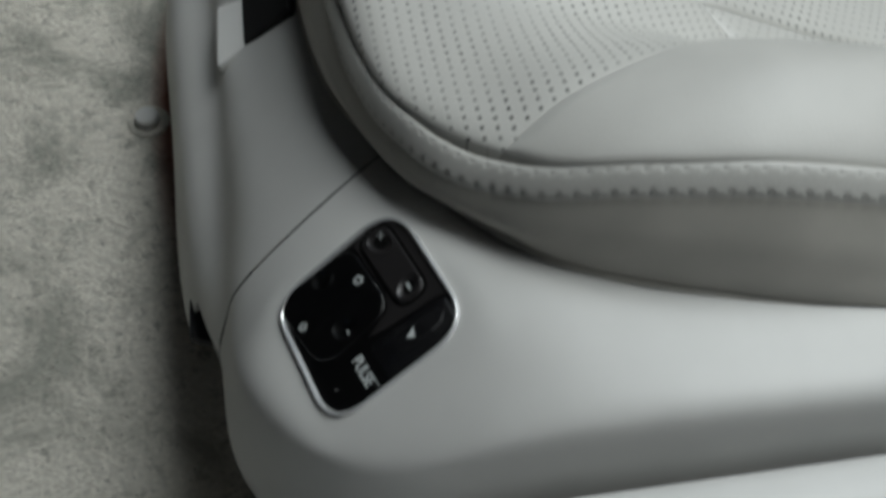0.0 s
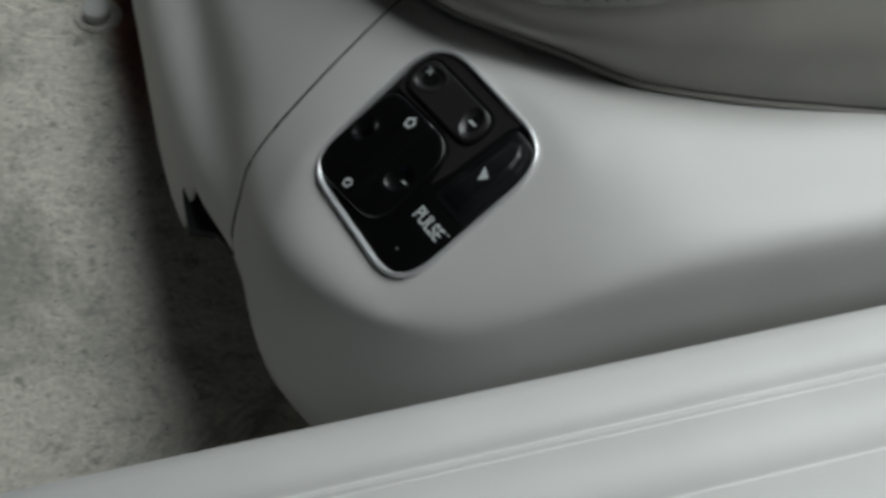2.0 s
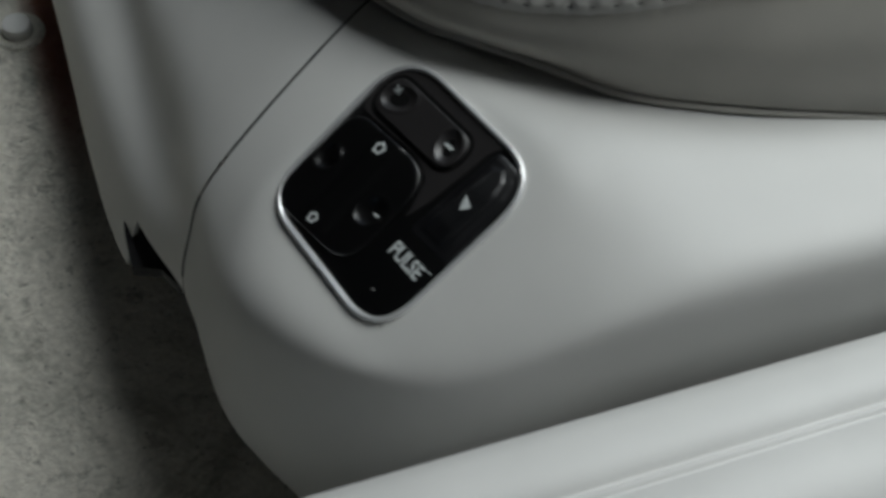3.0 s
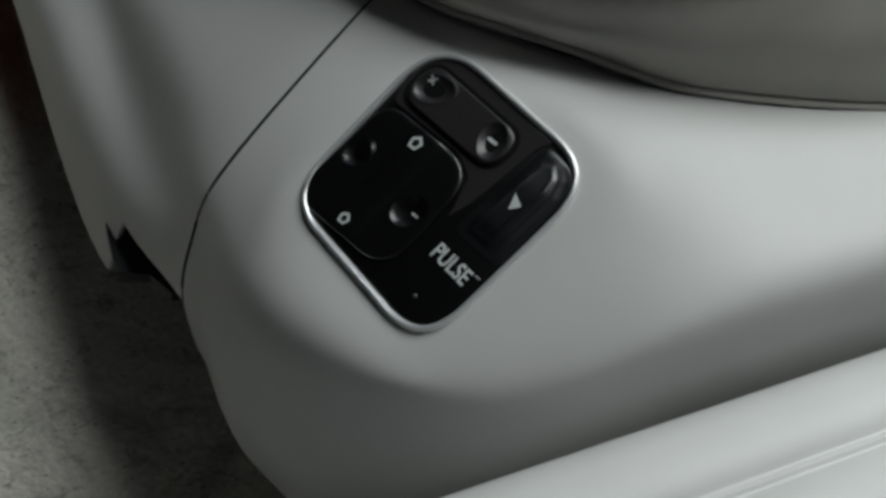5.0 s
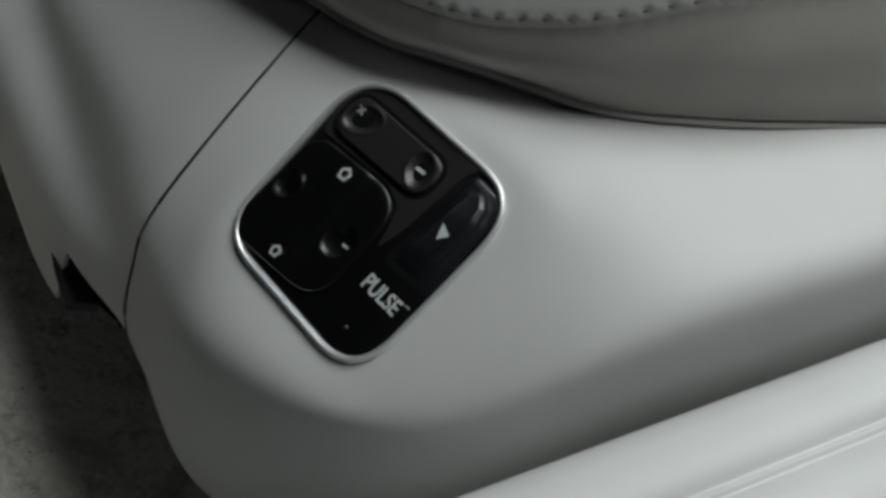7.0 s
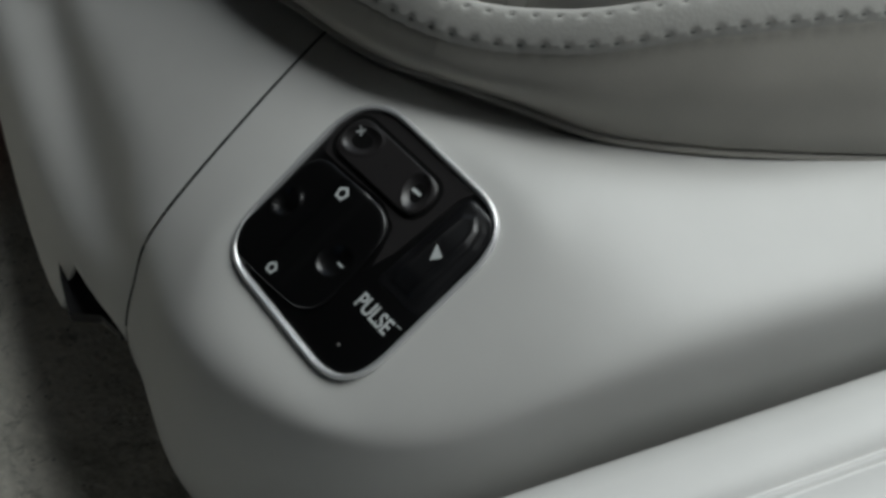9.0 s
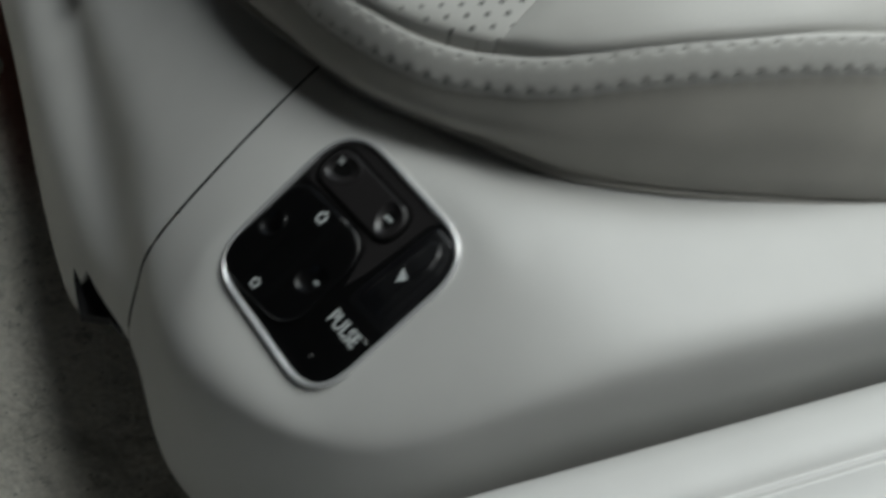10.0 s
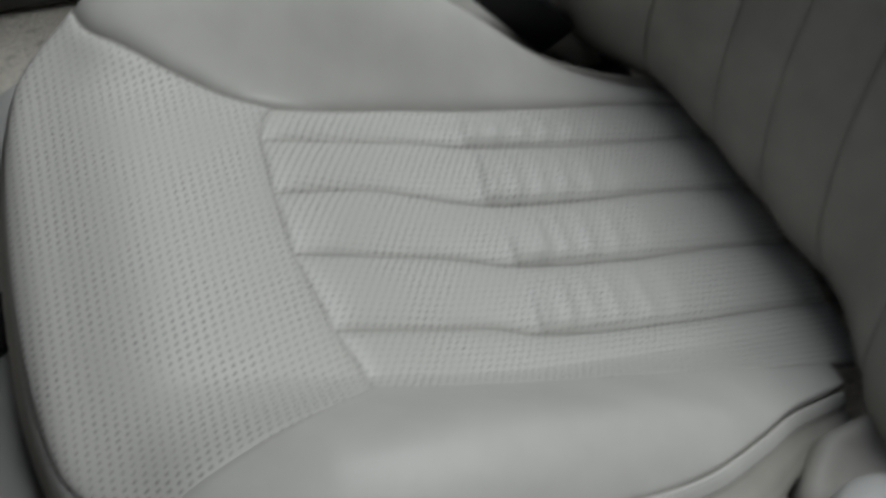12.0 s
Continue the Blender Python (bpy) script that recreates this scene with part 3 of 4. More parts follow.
def cushion_edge():
    n = 2600
    ts = np.linspace(0, len(PIPE) - 1, n)
    pipe = spline(PIPE, ts)
    pipe = np.concatenate([pipe, (height(pipe[:, 0], pipe[:, 1]) - 0.002)[:, None]], axis=1)
    low = spline(SKIRT_LOW, ts)
    out = outward(pipe)
    if (out[n // 2] @ np.array([1, 0, 0])) > 0:
        out = -out
    up = np.array([0, 0, 1.0])

    front = np.maximum(np.clip((0.055 - pipe[:, :1]) / 0.03, 0, 1), np.clip((pipe[:, 1:2] - 0.40) / 0.05, 0, 1))
    rear = np.clip((pipe[:, :1] - 0.36) / 0.12, 0, 1)
    far = np.clip((pipe[:, 1:2] - 0.14) / 0.08, 0, 1)
    # the band climbs the bolster along the sat-on part
    lifted = 0.0048 * smooth_step(pipe[:, :1], 0.09, 0.27) * (1 - far) * (1 - 0.6 * rear)

    drawn = 0.0038 * smooth_step(pipe[:, :1], 0.066, 0.105) * (1 - smooth_step(pipe[:, :1], 0.14, 0.25)) * (1 - far)

    def rail(o, z):
        return pipe + out * (o * (1 - 0.25 * front) - drawn - 0.002 * front - 0.002 * far + 0.0010 * (1 - front)) + up * (z * (1 + 0.15 * front) - 0.003 * front - 0.0028 * (1 - front) - 0.0025 * far - 0.003 * rear + lifted)

    def along(line):
        return np.concatenate([[0], np.cumsum(np.linalg.norm(np.diff(line, axis=0), axis=1))])

    rows = ((0.0049, -0.0004), (0.0111, -0.0078))
    lines = [rail(*r) for r in rows]
    # how far each stitch pulls the leather in
    pull = [(0.5 + 0.5 * np.cos(2 * math.pi * (along(line) - 0.004 - 0.0018) / STITCH))[:, None] ** 2.2 for line in lines]

    def pinched(o, z):
        """A rail of the band, drawn in near the rows of stitches."""
        p = rail(o, z)
        for (ro, rz), k, deep, swell, wide in zip(rows, pull, (0.0006, 0.0011), (0.0, 0.0003), (0.0006, 0.0009)):
            near = math.exp(-((o - ro) ** 2 + (z - rz) ** 2) / wide ** 2)
            p = p - (0.6 * out + 0.8 * up) * (deep * k - swell) * near
        return p

    shut = 1 - 0.6 * front
    prof = [(0.0014, -0.0006), (0.0022, 0.0002), (0.0034, 0.0003), (0.0043, -0.0001), (0.0049, -0.0004), (0.0054, -0.0008), (0.0062, -0.0015), (0.0076, -0.0030), (0.0088, -0.0044), (0.0098, -0.0056), (0.0104, -0.0065), (0.0108, -0.0072), (0.0111, -0.0078), (0.0113, -0.0085), (0.0115, -0.0092), (0.0117, -0.0104), (0.0117, -0.0114)]
    band = np.stack([rail(-0.002, -0.009), rail(0.0002, -0.0050 * shut), rail(0.0008, -0.0018 * shut)] + [pinched(*p) for p in prof], axis=1)
    part("edge_band", grid_mesh(band[:, ::-1]), LEATHER, seat, "double-stitched leather edge band")
    a = rail(0.0095, -0.0104)
    b = rail(0.0138, -0.0150)
    # the side puckers a little under the lower row of stitches
    pucker = [out * (-0.0006 * f) * pull[1] for f in (0.8, 0.0, 0.0)]
    mid = 0.5 * (b + low) + out * 0.0040
    q = 0.75 * low + 0.25 * b + out * 0.0024
    skirt = np.stack([a, rail(0.0119, -0.0109) + pucker[0], rail(0.0124, -0.0121), b + pucker[1], 0.8 * b + 0.2 * low + out * 0.0042 + pucker[2], mid, q, low + out * 0.0014 + up * 0.004, low, low - out * 0.004 - up * 0.004, low - out * 0.02 - up * 0.008], axis=1)
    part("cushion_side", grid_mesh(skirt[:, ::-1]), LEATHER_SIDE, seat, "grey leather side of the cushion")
    # piping along the bottom of the side
    tube = []
    for k in range(9):
        w = 2 * math.pi * k / 8
        tube.append((low + out * (0.0010 + 0.0015 * math.cos(w)) + up * (0.0003 + 0.0015 * math.sin(w)))[::9])
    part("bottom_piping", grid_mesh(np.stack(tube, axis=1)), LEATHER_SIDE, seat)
    # two rows of stitches, sunk a little into the leather
    for line in lines:
        bm = bmesh.new()
        d = along(line)
        s = 0.004
        while s < d[-1] - 0.008:
            p0, p1 = (np.array([np.interp(s + e, d, line[:, k]) for k in range(3)]) for e in (0.0, 0.0036))
            o0 = np.array([np.interp(s, d, out[:, k]) for k in range(3)])
            dirn = (p1 - p0) / np.linalg.norm(p1 - p0)
            side = np.cross(dirn, 0.6 * o0 + 0.8 * up)
            top = np.cross(side, dirn)
            rings = []
            for f, r, sink in ((0.0, 0.0002, 0.0013), (0.15, 0.00042, 0.00088), (0.5, 0.0005, 0.00074), (0.85, 0.00042, 0.00088), (1.0, 0.0002, 0.0013)):
                c = p0 + (p1 - p0) * f - top * sink
                rings.append([c + r * (side * math.cos(w) + top * math.sin(w)) for w in np.linspace(0, 2 * math.pi, 7)])
            grid_mesh(np.array(rings), bm=bm)
            s += STITCH
        part("stitching", bm, THREAD_SHADED, seat, "row of sunken stitches, darkened for the shade in their grooves")


cushion_edge()


# ---- backrest ----
def backrest():
    foot_y = [-0.01, 0.02, 0.06, 0.111, 0.163, 0.23, 0.306, 0.383, 0.434, 0.46, 0.49, 0.52, 0.55, 0.575, 0.59]
    foot_x = [0.66, 0.625, 0.622, 0.640, 0.655, 0.642, 0.629, 0.613, 0.598, 0.580, 0.556, 0.540, 0.535, 0.548, 0.58]
    # the seams fan out towards the shoulder: (at the foot, lean to the middle of the car)
    seams = [(0.085, 0.30), (0.190, 0.30), (0.270, 0.28), (0.346, 0.20), (0.443, 0.08)]
    hs = np.concatenate([np.linspace(-0.02, 0.5, 60), np.linspace(0.51, 0.66, 16)])

    def lean(h):
        """How far the face lies back at the height h: bulged at the loins, then reclined."""
        h = max(0.0, h)
        return -0.14 * h + 1.0 * h * h if h < 0.30 else -0.14 * 0.30 + 1.0 * 0.30 ** 2 + 0.80 * (h - 0.30)

    def panel(y0, y1, n, name, label):
        g = np.zeros((len(hs), n, 3))
        for i, h in enumerate(hs):
            r = min(max(h, 0.0), 0.35)
            a, b = y0[0] + y0[1] * r, y1[0] + y1[1] * r
            ys = np.linspace(a, b, n)
            fx = smooth_of(foot_y, foot_x, ys)
            k = np.minimum(ys - a, b - ys)
            puff = 0.0040 * (1 - np.exp(-k / 0.016))
            roll = 0.05 * (np.exp(-(h + 0.02) / 0.02))
            top = 0.10 * max(0, (h - 0.56) / 0.10) ** 2
            g[i, :, 0] = fx - 0.012 + lean(h) - puff + roll * 0.9 + top
            g[i, :, 1] = ys
            g[i, :, 2] = 0.087 + h * 0.96 - 0.02 * top / 0.1
        rim = np.pad(g, ((1, 1), (1, 1), (0, 0)), mode="edge")
        for a in (0, -1):
            rim[a, :, 0] += 0.02
            rim[:, a, 0] += 0.02
        part(name, grid_mesh(rim), LEATHER_BACK_SHADED, seat, label)

    panel((-0.01, 0.0), seams[0], 24, "backrest_bolster", "grey leather backrest bolster")
    for a, b in zip(seams, seams[1:]):
        panel(a, b, 18, "backrest_flute", "upright grey leather backrest flute")
    panel(seams[-1], (0.59, 0.0), 30, "backrest_bolster", "grey leather backrest bolster")
    bm = bmesh.new()
    r = box(bm, 0.0, 0.07, 0.0, 0.53, -0.02, 0.66, 0.03, 4)
    bmesh.ops.transform(bm, matrix=pose(0.72, 0.0, 0.075, 0, 27, 0), verts=bm.verts)
    part("backrest_shell", bm, LEATHER_BACK_SHADED, seat, "grey backrest shell")


backrest()


# ---- seat control panel ----
UP = Vector((-0.5, -0.08, 1.0)).normalized()


def on_panel(x, y, h=0.0):
    p = Vector((x, y, 0.205 + 0.5 * x + 0.08 * y)) + UP * h
    return np.array(p)


READ, RISE = np.array((0.363, -0.932)), np.array((0.932, 0.363))


def placed(a, b, h=0.0):
    """A place on the panel, in millimetres along the reading direction, up from it and above the plate."""
    return on_panel(*(0.001 * (READ * a + RISE * b)), 0.001 * h)


def ring_at(outline, h, inset=0.0):
    """The outline (n x 2, millimetres) drawn in by inset, at the height h."""
    t = np.roll(outline, -1, axis=0) - np.roll(outline, 1, axis=0)
    n = np.stack([-t[:, 1], t[:, 0]], axis=1) / np.maximum(np.linalg.norm(t, axis=1, keepdims=True), 1e-9)
    if ((outline + n * 0.1 - outline.mean(axis=0)) ** 2).sum() > ((outline - n * 0.1 - outline.mean(axis=0)) ** 2).sum():
        n = -n
    return np.array([placed(*p, h) for p in outline + n * inset])


def even(outline, n):
    """The closed outline with n points at even steps."""
    loop = np.vstack([outline, outline[:1]])
    d = np.concatenate([[0], np.cumsum(np.linalg.norm(np.diff(loop, axis=0), axis=1))])
    return np.stack([np.interp(np.linspace(0, d[-1], n + 1)[:-1], d, loop[:, k]) for k in range(2)], axis=1)


def relief(outline, form, rings=34, edge=0.5):
    """A button whose top follows the height form(a, b) inside the outline, with rolled edges."""
    outline = even(outline, 110)
    c = outline.mean(axis=0)
    rows = [ring_at(outline, -3.0), np.array([placed(*p, form(*p) - edge) for p in outline])]
    for f in 1 - 0.985 * np.concatenate([[0.012, 0.03, 0.055], np.linspace(0.09, 1, rings)]):
        down = edge * math.exp(-(1 - f) / 0.02)
        rows.append(np.array([placed(*(c + (p - c) * f), form(*(c + (p - c) * f)) - down) for p in outline]))
    g = np.stack([np.vstack([r, r[:1]]) for r in rows], axis=1)
    return grid_mesh(g)


def dish(a, b, at, along, across, turn, depth):
    """A hollow with rounded walls: an ellipse with half axes along and across, its long one at the angle turn."""
    x, y = a - at[0], b - at[1]
    c, s = math.cos(turn), math.sin(turn)
    r = math.hypot((x * c + y * s) / along, (-x * s + y * c) / across)
    return -depth * max(0.0, 1 - r * r) ** 0.8 + 0.25 * math.exp(-((r - 1.08) / 0.10) ** 2)


def rocker_form(a, b):
    tilt = 0.012 * (a + 26)
    return 1.6 + tilt + dish(a, b, (-11.6, 33.4), 5.8, 4.2, 2.16, 1.9) + dish(a, b, (-39.0, 34.4), 6.6, 4.4, 0.35, 1.5)


def four_way_form(a, b):
    bridge = smooth_step(a, -33.5, -30.0) * (1 - smooth_step(a, -24.0, -20.5))
    sway = 0.5 * smooth_step(b, -2, 20)
    dome = 1.3 * max(0.0, 1 - ((a + 40.6) ** 2 + (b - 8.0) ** 2) / 9.0) ** 0.6
    return 1.5 + 0.7 * bridge + sway + dome + dish(a, b, (-42.2, 6.2), 4.6, 4.4, 0.0, 1.5) + dish(a, b, (-14.6, 3.2), 5.6, 4.8, 0.6, 1.6)


def inside(poly, a, b):
    """How deep a point lies inside a convex outline given anticlockwise, in millimetres; below nought outside."""
    d = 1e9
    for (x0, y0), (x1, y1) in zip(poly, poly[1:] + poly[:1]):
        d = min(d, ((x1 - x0) * (b - y0) - (y1 - y0) * (a - x0)) / math.hypot(x1 - x0, y1 - y0))
    return d


TONGUE = [(3.0, 10.0), (12.2, 10.0), (13.4, 31.5), (12.2, 36.0), (8.6, 39.6), (5.0, 37.0)]
LEDGE = [(0.5, 9.0), (15.6, 9.0), (16.4, 32.0), (14.6, 37.5), (10.0, 41.2), (3.0, 41.6)]


def pulse_form(a, b):
    fade = smooth_step(b, 7, 17)
    tip = 1 - smooth_step(b, 27, 42)
    return 0.2 + fade * (0.9 * (0.35 + 0.65 * tip) * smooth_step(inside(LEDGE, a, b), -0.9, 1.6) + 1.1 * (0.25 + 0.75 * tip) * smooth_step(inside(TONGUE, a, b), -1.0, 1.2)) + 0.45 * fade * tip * math.exp(-((inside(TONGUE, a, b) - 0.9) / 0.6) ** 2)


def mark(parent, name, shape, form, label="", lift=0.2):
    """White print: a thin plate on the surface form, its outline in millimetres."""
    o = even(np.array(shape, float), 24)
    c = o.mean(axis=0)
    rows = [np.array([placed(*(c + (p - c) * f), form(*(c + (p - c) * f)) + h) for p in o]) for f, h in ((1, -0.3), (1, lift), (0.6, lift), (0.2, lift))]
    return part(name, slab(rows), WHITE_INK, parent, label, smooth=False)


def bar(at, long, thick, turn):
    c, s = math.cos(turn), math.sin(turn)
    return [(at[0] + x * c - y * s, at[1] + x * s + y * c) for x, y in ((-long, -thick), (long, -thick), (long, thick), (-long, thick))]


def control_panel():
    unit = tagged(thing("control_panel"), "glossy black seat massage control panel in a thin chrome frame", "control panel")
    o = even(rounded([(-49.6, -17.4), (-52.6, 49.2), (21.6, 45.2), (20.9, -23.4)], [17.0, 21.0, 19.0, 18.0], 14), 160)
    rings = [ring_at(o, -12), ring_at(o, 0.5), ring_at(o, 1.4, 0.25), ring_at(o, 1.75, 0.8), ring_at(o, 1.5, 1.4), ring_at(o, 0.9, 1.8), ring_at(o, -4, 2.0)]
    g = np.stack([np.vstack([r, r[:1]]) for r in rings], axis=1)
    part("frame", grid_mesh(g), CHROME, unit, "thin satin chrome frame")
    plate = slab([ring_at(o, -11, 1.6), ring_at(o, -0.5, 1.6), ring_at(o, -0.2, 2.6)])
    part("faceplate", plate, BLACK, unit, "glossy black faceplate")
    # satin surround of the rocker
    bay = rounded([(-35, 24.6), (-46.8, 24.6), (-50.0, 33.0), (-47.0, 43.0), (-38.0, 46.4), (2.6, 43.6), (0.2, 40.0), (-2.2, 17.0), (-4.6, 9.0), (-5.4, 12.0), (-9.2, 21.6), (-17.5, 24.8)], 1.4, 4)
    part("surround", slab([ring_at(bay, -0.6), ring_at(bay, 0.22), ring_at(bay, 0.3, 0.2)]), BLACK_SATIN, unit, "satin black surround of the rocker", smooth=False)
    trench = rounded([(-47.8, 25.6), (-47.8, 42.4), (-4.0, 40.8), (-4.0, 25.0)], [7.4, 7.4, 7.6, 7.6], 8)
    part("trench", slab([ring_at(trench, -0.5), ring_at(trench, 0.34)]), BLACK_GAP, unit, "dark gap round the rocker", smooth=False)
    pill = rounded([(-46.4, 27.0), (-46.4, 41.0), (-5.4, 39.4), (-5.4, 26.4)], [6.4, 6.4, 6.4, 6.4], 9)
    rocker = part("rocker_button", relief(pill, rocker_form), BLACK_SATIN, unit, "black rocker button with dished ends")
    pad = rounded([(-48.6, -15.2), (-47.4, 23.6), (-7.4, 23.8), (-6.0, -14.0)], [9.0, 8.0, 13.0, 12.0], 10)
    four = part("four_way_button", relief(pad, four_way_form, 40), BLACK, unit, "broad black four-way button")
    lever = rounded([(-0.6, 7.0), (2.2, 42.6), (17.6, 41.6), (18.6, 7.0)], [3.0, 2.6, 9.0, 3.0], 9)
    slide = part("pulse_button", relief(lever, pulse_form, 40), KNOB, unit, "long black pulse button with a raised grip")
    lamp = [(6.2 + 0.7 * math.cos(q), -13.0 + 0.7 * math.sin(q)) for q in np.linspace(0, 2 * math.pi, 13)[:-1]]
    part("indicator", slab([ring_at(np.array(lamp), -0.6), ring_at(np.array(lamp), 0.0)]), DARK_TRIM, unit, "tiny unlit indicator lamp")
    # printed signs
    for at, tall in (((-29.2, 19.0), 2.5), ((-28.2, -10.4), 2.1)):
        spots = [(math.sin(q) * tall, math.cos(q) * tall) for q in np.arange(5) * 2 * math.pi / 5]
        rings = [np.array([placed(at[0] + f * x, at[1] + f * y, four_way_form(at[0] + f * x, at[1] + f * y) + h) for x, y in spots]) for f, h in ((1, -0.2), (1, 0.12), (0.56, 0.12), (0.56, -0.2))]
        part("pentagon_mark", grid_mesh(np.stack([np.vstack([r, r[:1]]) for r in rings], axis=1)), WHITE_INK, four, "white outlined pentagon", smooth=False)
    mark(four, "minus_mark", bar((-12.6, 3.5), 1.3, 0.36, 0.0), four_way_form)
    mark(rocker, "minus_mark", bar((-12.0, 33.6), 1.8, 0.5, 0.0), rocker_form, lift=0.5)
    for lean in (0.8, -0.8):
        mark(rocker, "plus_mark", bar((-42.0, 36.4), 1.5, 0.28, lean), rocker_form, lift=0.35)
    mark(slide, "arrow_mark", [(6.4, 26.3), (8.5, 21.5), (11.0, 24.3)], pulse_form, "white triangular arrow")
    font = bpy.data.curves.new("word", "FONT")
    font.body, font.size, font.extrude, font.offset = "PULSE", 0.0062, 0.00012, 0.00012
    word = bpy.data.objects.new("word", font)
    me = bpy.data.meshes.new_from_object(word)
    bpy.data.objects.remove(word)
    wide, tall = max(v.co.x for v in me.vertices), max(v.co.y for v in me.vertices)
    for v in me.vertices:
        a = 14.9 * v.co.x / wide
        v.co = placed(-0.2 + a, -1.7 - 0.05 * a + 4.9 * v.co.y / tall, 0.1 + 1000 * v.co.z)
    me.materials.append(WHITE_INK)
    mark(unit, "trade_mark", bar((16.3, 2.2), 0.9, 0.18, 0.0), lambda a, b: 0.0)
    lettering = new("lettering", me)
    lettering.parent = unit
    tagged(lettering, "white printed word PULSE")


control_panel()


# ---- small things round the seat ----
def floor_stud():
    stud = tagged(thing("carpet_stud", (-0.1235, 0.3245, 0.002)), "pale round plastic carpet fastener on the floor", "fastener")
    prof = [(0.0, 0.0), (0.0088, 0.0), (0.0088, 0.0050), (0.0083, 0.0063), (0.0072, 0.0068), (0.0, 0.0069)]
    g = np.array([[(r * math.cos(w), r * math.sin(w), z) for r, z in prof] for w in np.linspace(0, 2 * math.pi, 25)])
    part("head", grid_mesh(g), SILL, stud)
    prof = [(0.0088, -0.0004), (0.0120, -0.0002), (0.0138, 0.0004), (0.0150, 0.0), (0.0156, -0.002)]
    g = np.array([[(r * math.cos(w), r * math.sin(w), z) for r, z in prof] for w in np.linspace(0, 2 * math.pi, 25)])
    part("collar", grid_mesh(g), CARPET, stud)


floor_stud()


def front_lever():
    """A dark latch block and a pale clip let into the front cover, both cut off aslant at the bottom."""
    lever = tagged(thing("release_lever"), "black lever with a pale clip at the front of the seat", "lever")

    def plate(name, corners, proud, material, label):
        plan = rounded([c[:2] for c in corners], 0.0022, 4)
        base = np.array(corners, float)
        fit = np.linalg.lstsq(np.c_[base[:, :2], np.ones(len(base))], base[:, 2], rcond=None)[0]
        up = np.array((-fit[0], -fit[1], 1.0)) / np.linalg.norm((fit[0], fit[1], 1.0))
        face = np.c_[plan, plan @ fit[:2] + fit[2]]
        c = face.mean(axis=0)
        part(name, slab([face - up * 0.008, face + up * (proud - 0.0006), c + (face - c) * 0.97 + up * proud, c + (face - c) * 0.9 + up * proud]), material, lever, label)

    plate("lever_block", [(-0.0385, 0.2555, 0.1385), (-0.0090, 0.2535, 0.1655), (-0.0080, 0.3020, 0.1655), (-0.0370, 0.3090, 0.1385)], 0.0022, BLACK_MATT, "matt black block")
    plate("clip", [(-0.0570, 0.2455, 0.1325), (-0.0392, 0.2560, 0.1382), (-0.0375, 0.2960, 0.1382), (-0.0545, 0.2960, 0.1330)], 0.0012, SILL, "pale plastic clip")


front_lever()


def buckle():
    b = tagged(thing("seat_belt_buckle"), "black seat belt buckle standing beside the cushion", "buckle")
    at = pose(0.512, 0.507, 0.104, 0, -42, 0)
    bm = bmesh.new()
    box(bm, -0.021, 0.021, -0.011, 0.011, 0.0, 0.12, 0.004, 3)
    bmesh.ops.transform(bm, matrix=at, verts=bm.verts)
    part("buckle_body", bm, BLACK_MATT, b)
    bm = bmesh.new()
    box(bm, -0.012, 0.012, -0.003, 0.003, -0.11, 0.02, 0.002)
    bmesh.ops.transform(bm, matrix=at, verts=bm.verts)
    part("stalk", bm, LEATHER_SIDE, b, "grey plastic stalk")


buckle()


def centre_console():
    c = tagged(thing("centre_console"), "grey carpeted centre tunnel with a dark trim edge", "console")
    bm = bmesh.new()
    box(bm, -1.1, 1.1, 0.775, 1.1, -0.02, 0.10, 0.02)
    part("tunnel", bm, CARPET, c)
    bm = bmesh.new()
    box(bm, -1.1, 1.1, 0.758, 1.1, 0.004, 0.30, 0.01)
    part("console_top", bm, DARK_TRIM, c, "dark grey console trim")
    bm = bmesh.new()
    box(bm, 0.36, 1.1, 0.535, 0.76, -0.02, 0.10, 0.03, 4)
    part("console_flank", bm, LEATHER_SIDE, c, "grey padded console flank")


centre_console()


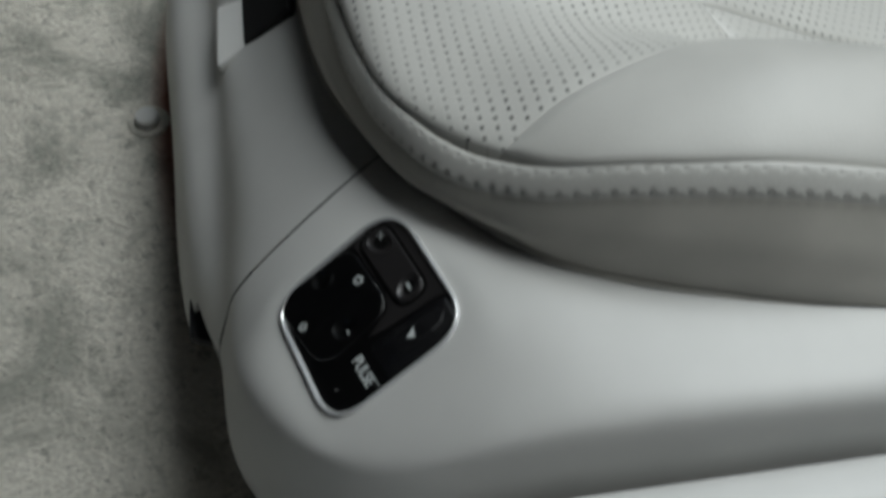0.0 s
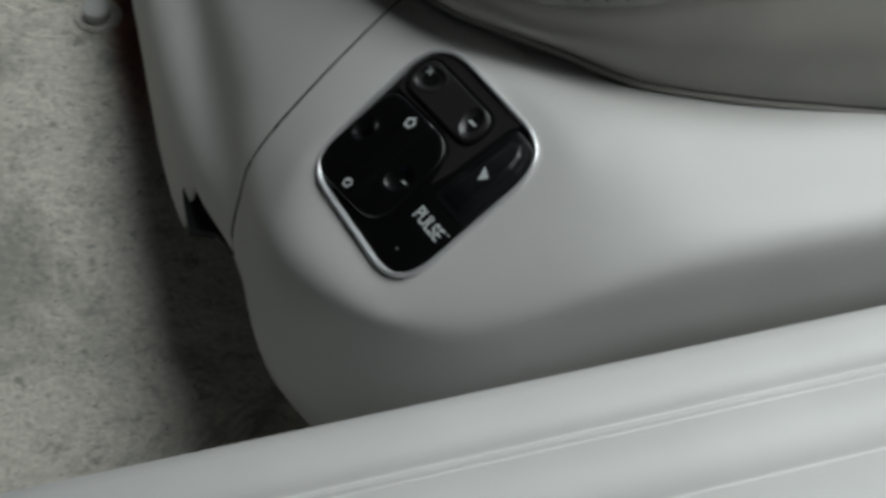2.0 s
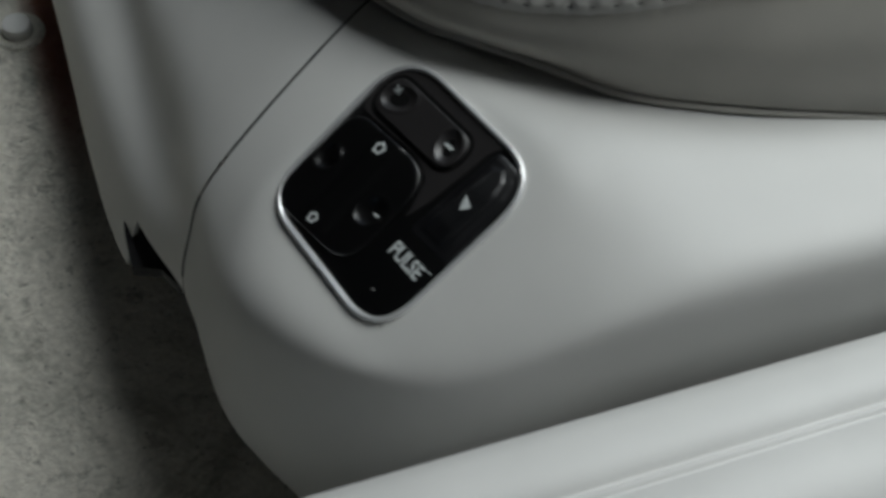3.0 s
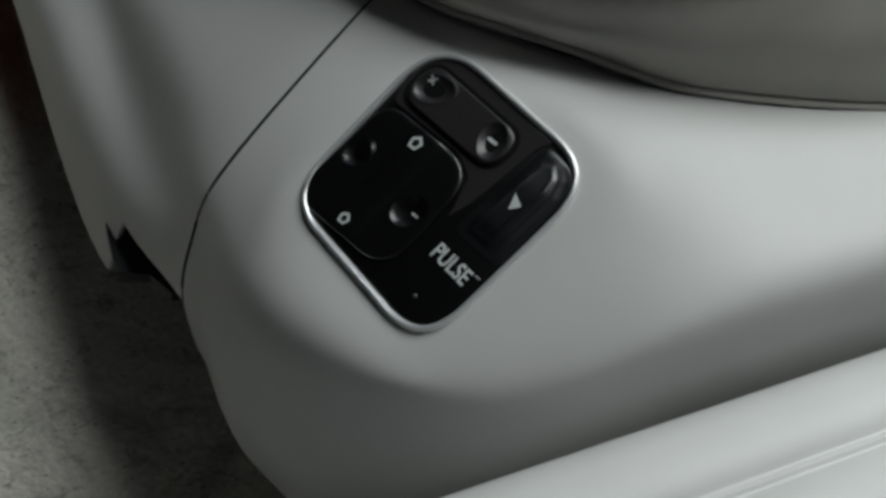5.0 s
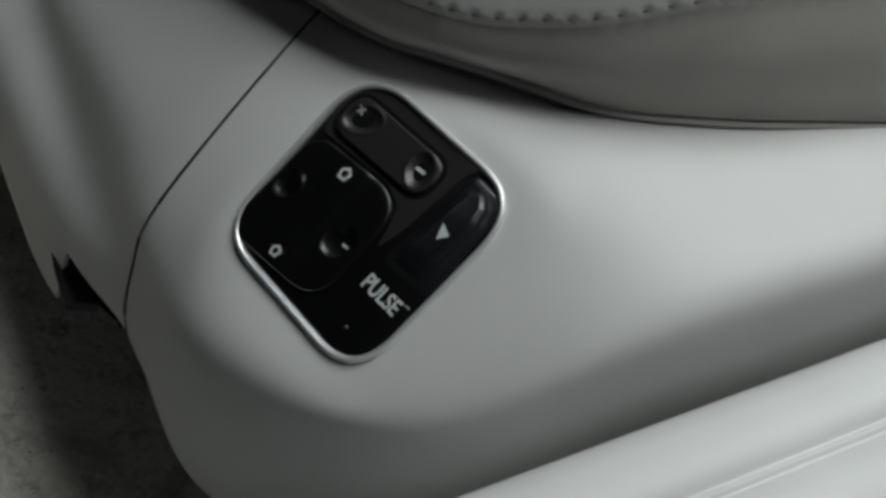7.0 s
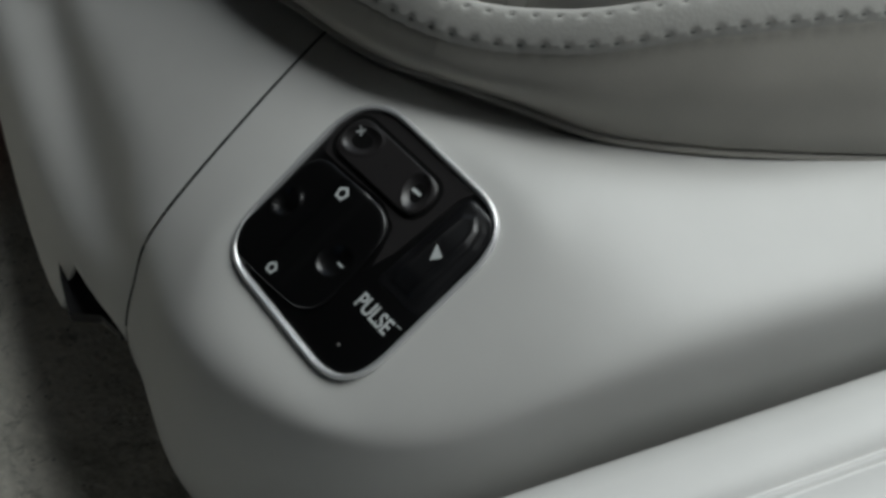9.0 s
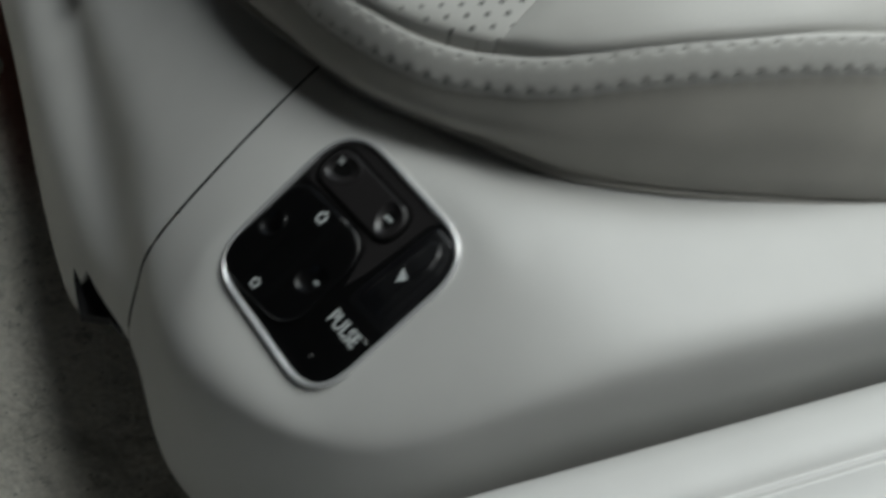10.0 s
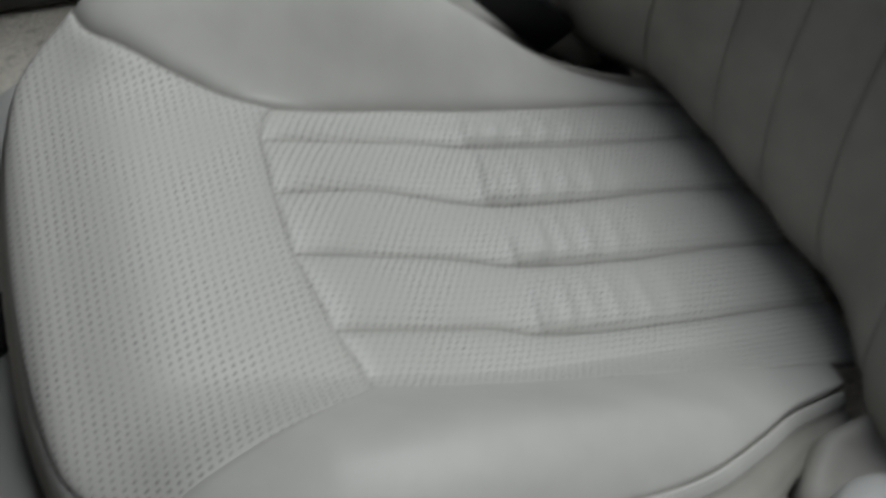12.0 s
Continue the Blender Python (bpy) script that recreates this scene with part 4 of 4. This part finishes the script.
def closing_walls():
    """Unseen dark walls, added to hold back sky light, that close the footwell, the far side and the rear."""
    for name, size in (("wall_front", (-1.22, -1.2, -0.26, 1.4, 0.0, 1.05)), ("wall_far", (-1.2, 1.2, 1.4, 1.42, 0.0, 1.05)), ("wall_rear", (1.2, 1.22, -0.26, 1.4, 0.0, 1.05))):
        bm = bmesh.new()
        box(bm, *size)
        tagged(part(name, bm, DARK_TRIM), "plain dark grey unseen wall that holds back sky light", "wall", kind="structure")
    # Unseen wall added to keep sky light off the seat's outer side.
    bm = bmesh.new()
    box(bm, -3.0, 3.0, -1.12, -1.1, -0.35, 2.6)
    tagged(part("sky_block_near", bm, DARK_TRIM), "plain dark grey unseen wall added to block the sky", "wall", kind="structure")
    # Unseen panel added at the outer front, to cut light from there.
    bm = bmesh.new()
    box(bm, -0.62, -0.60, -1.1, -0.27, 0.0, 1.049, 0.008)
    tagged(part("light_block_outer", bm, DARK_TRIM), "plain dark grey unseen panel added to cut light from the front", "wall", kind="structure")
    bm = bmesh.new()
    box(bm, -60, 60, -60, 60, -0.40, -0.35)
    tagged(part("ground", bm, ASPHALT), "plain grey asphalt ground", "ground", kind="structure")
    # Unseen sheet overhead, its edge cut to shape the light on seat and carpet.
    edge = np.array([(-1.22, -0.70), (-0.14, -0.70), (0.20, -0.36), (0.275, -0.12), (-0.11, 1.42), (-1.22, 1.42)])
    bm = slab([np.c_[edge, np.full(6, z)] for z in (1.05, 1.08)])
    tagged(part("ceiling", bm, DARK_TRIM, smooth=False), "plain dark grey unseen sheet added to block the sky", "ceiling", kind="structure")


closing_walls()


def recliner():
    k = tagged(thing("recliner_cover"), "pale grey plastic recliner cover behind the cushion", "recliner cover")
    prof = [(0.034, -0.02), (0.034, 0.002), (0.032, 0.008), (0.027, 0.013), (0.018, 0.0165), (0.0, 0.018)]
    g = np.array([[(0.548 + 1.15 * r * math.cos(w), -0.030 + r * math.sin(w), 0.158 + z) for r, z in prof] for w in np.linspace(0, 2 * math.pi, 33)])
    part("cap", grid_mesh(g), PLASTIC, k, "smooth round pale cap")
    plan = rounded([(0.515, 0.010), (0.537, 0.034), (0.560, 0.054), (0.605, 0.060), (0.68, 0.062), (0.68, -0.03), (0.525, -0.03)], 0.010, 6)
    c = plan.mean(axis=0)
    rings = []
    for f, z in ((1.0, 0.05), (1.0, 0.100), (0.985, 0.109), (0.95, 0.116), (0.87, 0.120), (0.7, 0.122), (0.5, 0.119), (0.3, 0.116)):
        rings.append(np.array([(*(c + (q - c) * f), z) for q in plan]))
    part("bracket", slab(rings), LEATHER_SIDE, k, "grey padded bracket cover")


recliner()
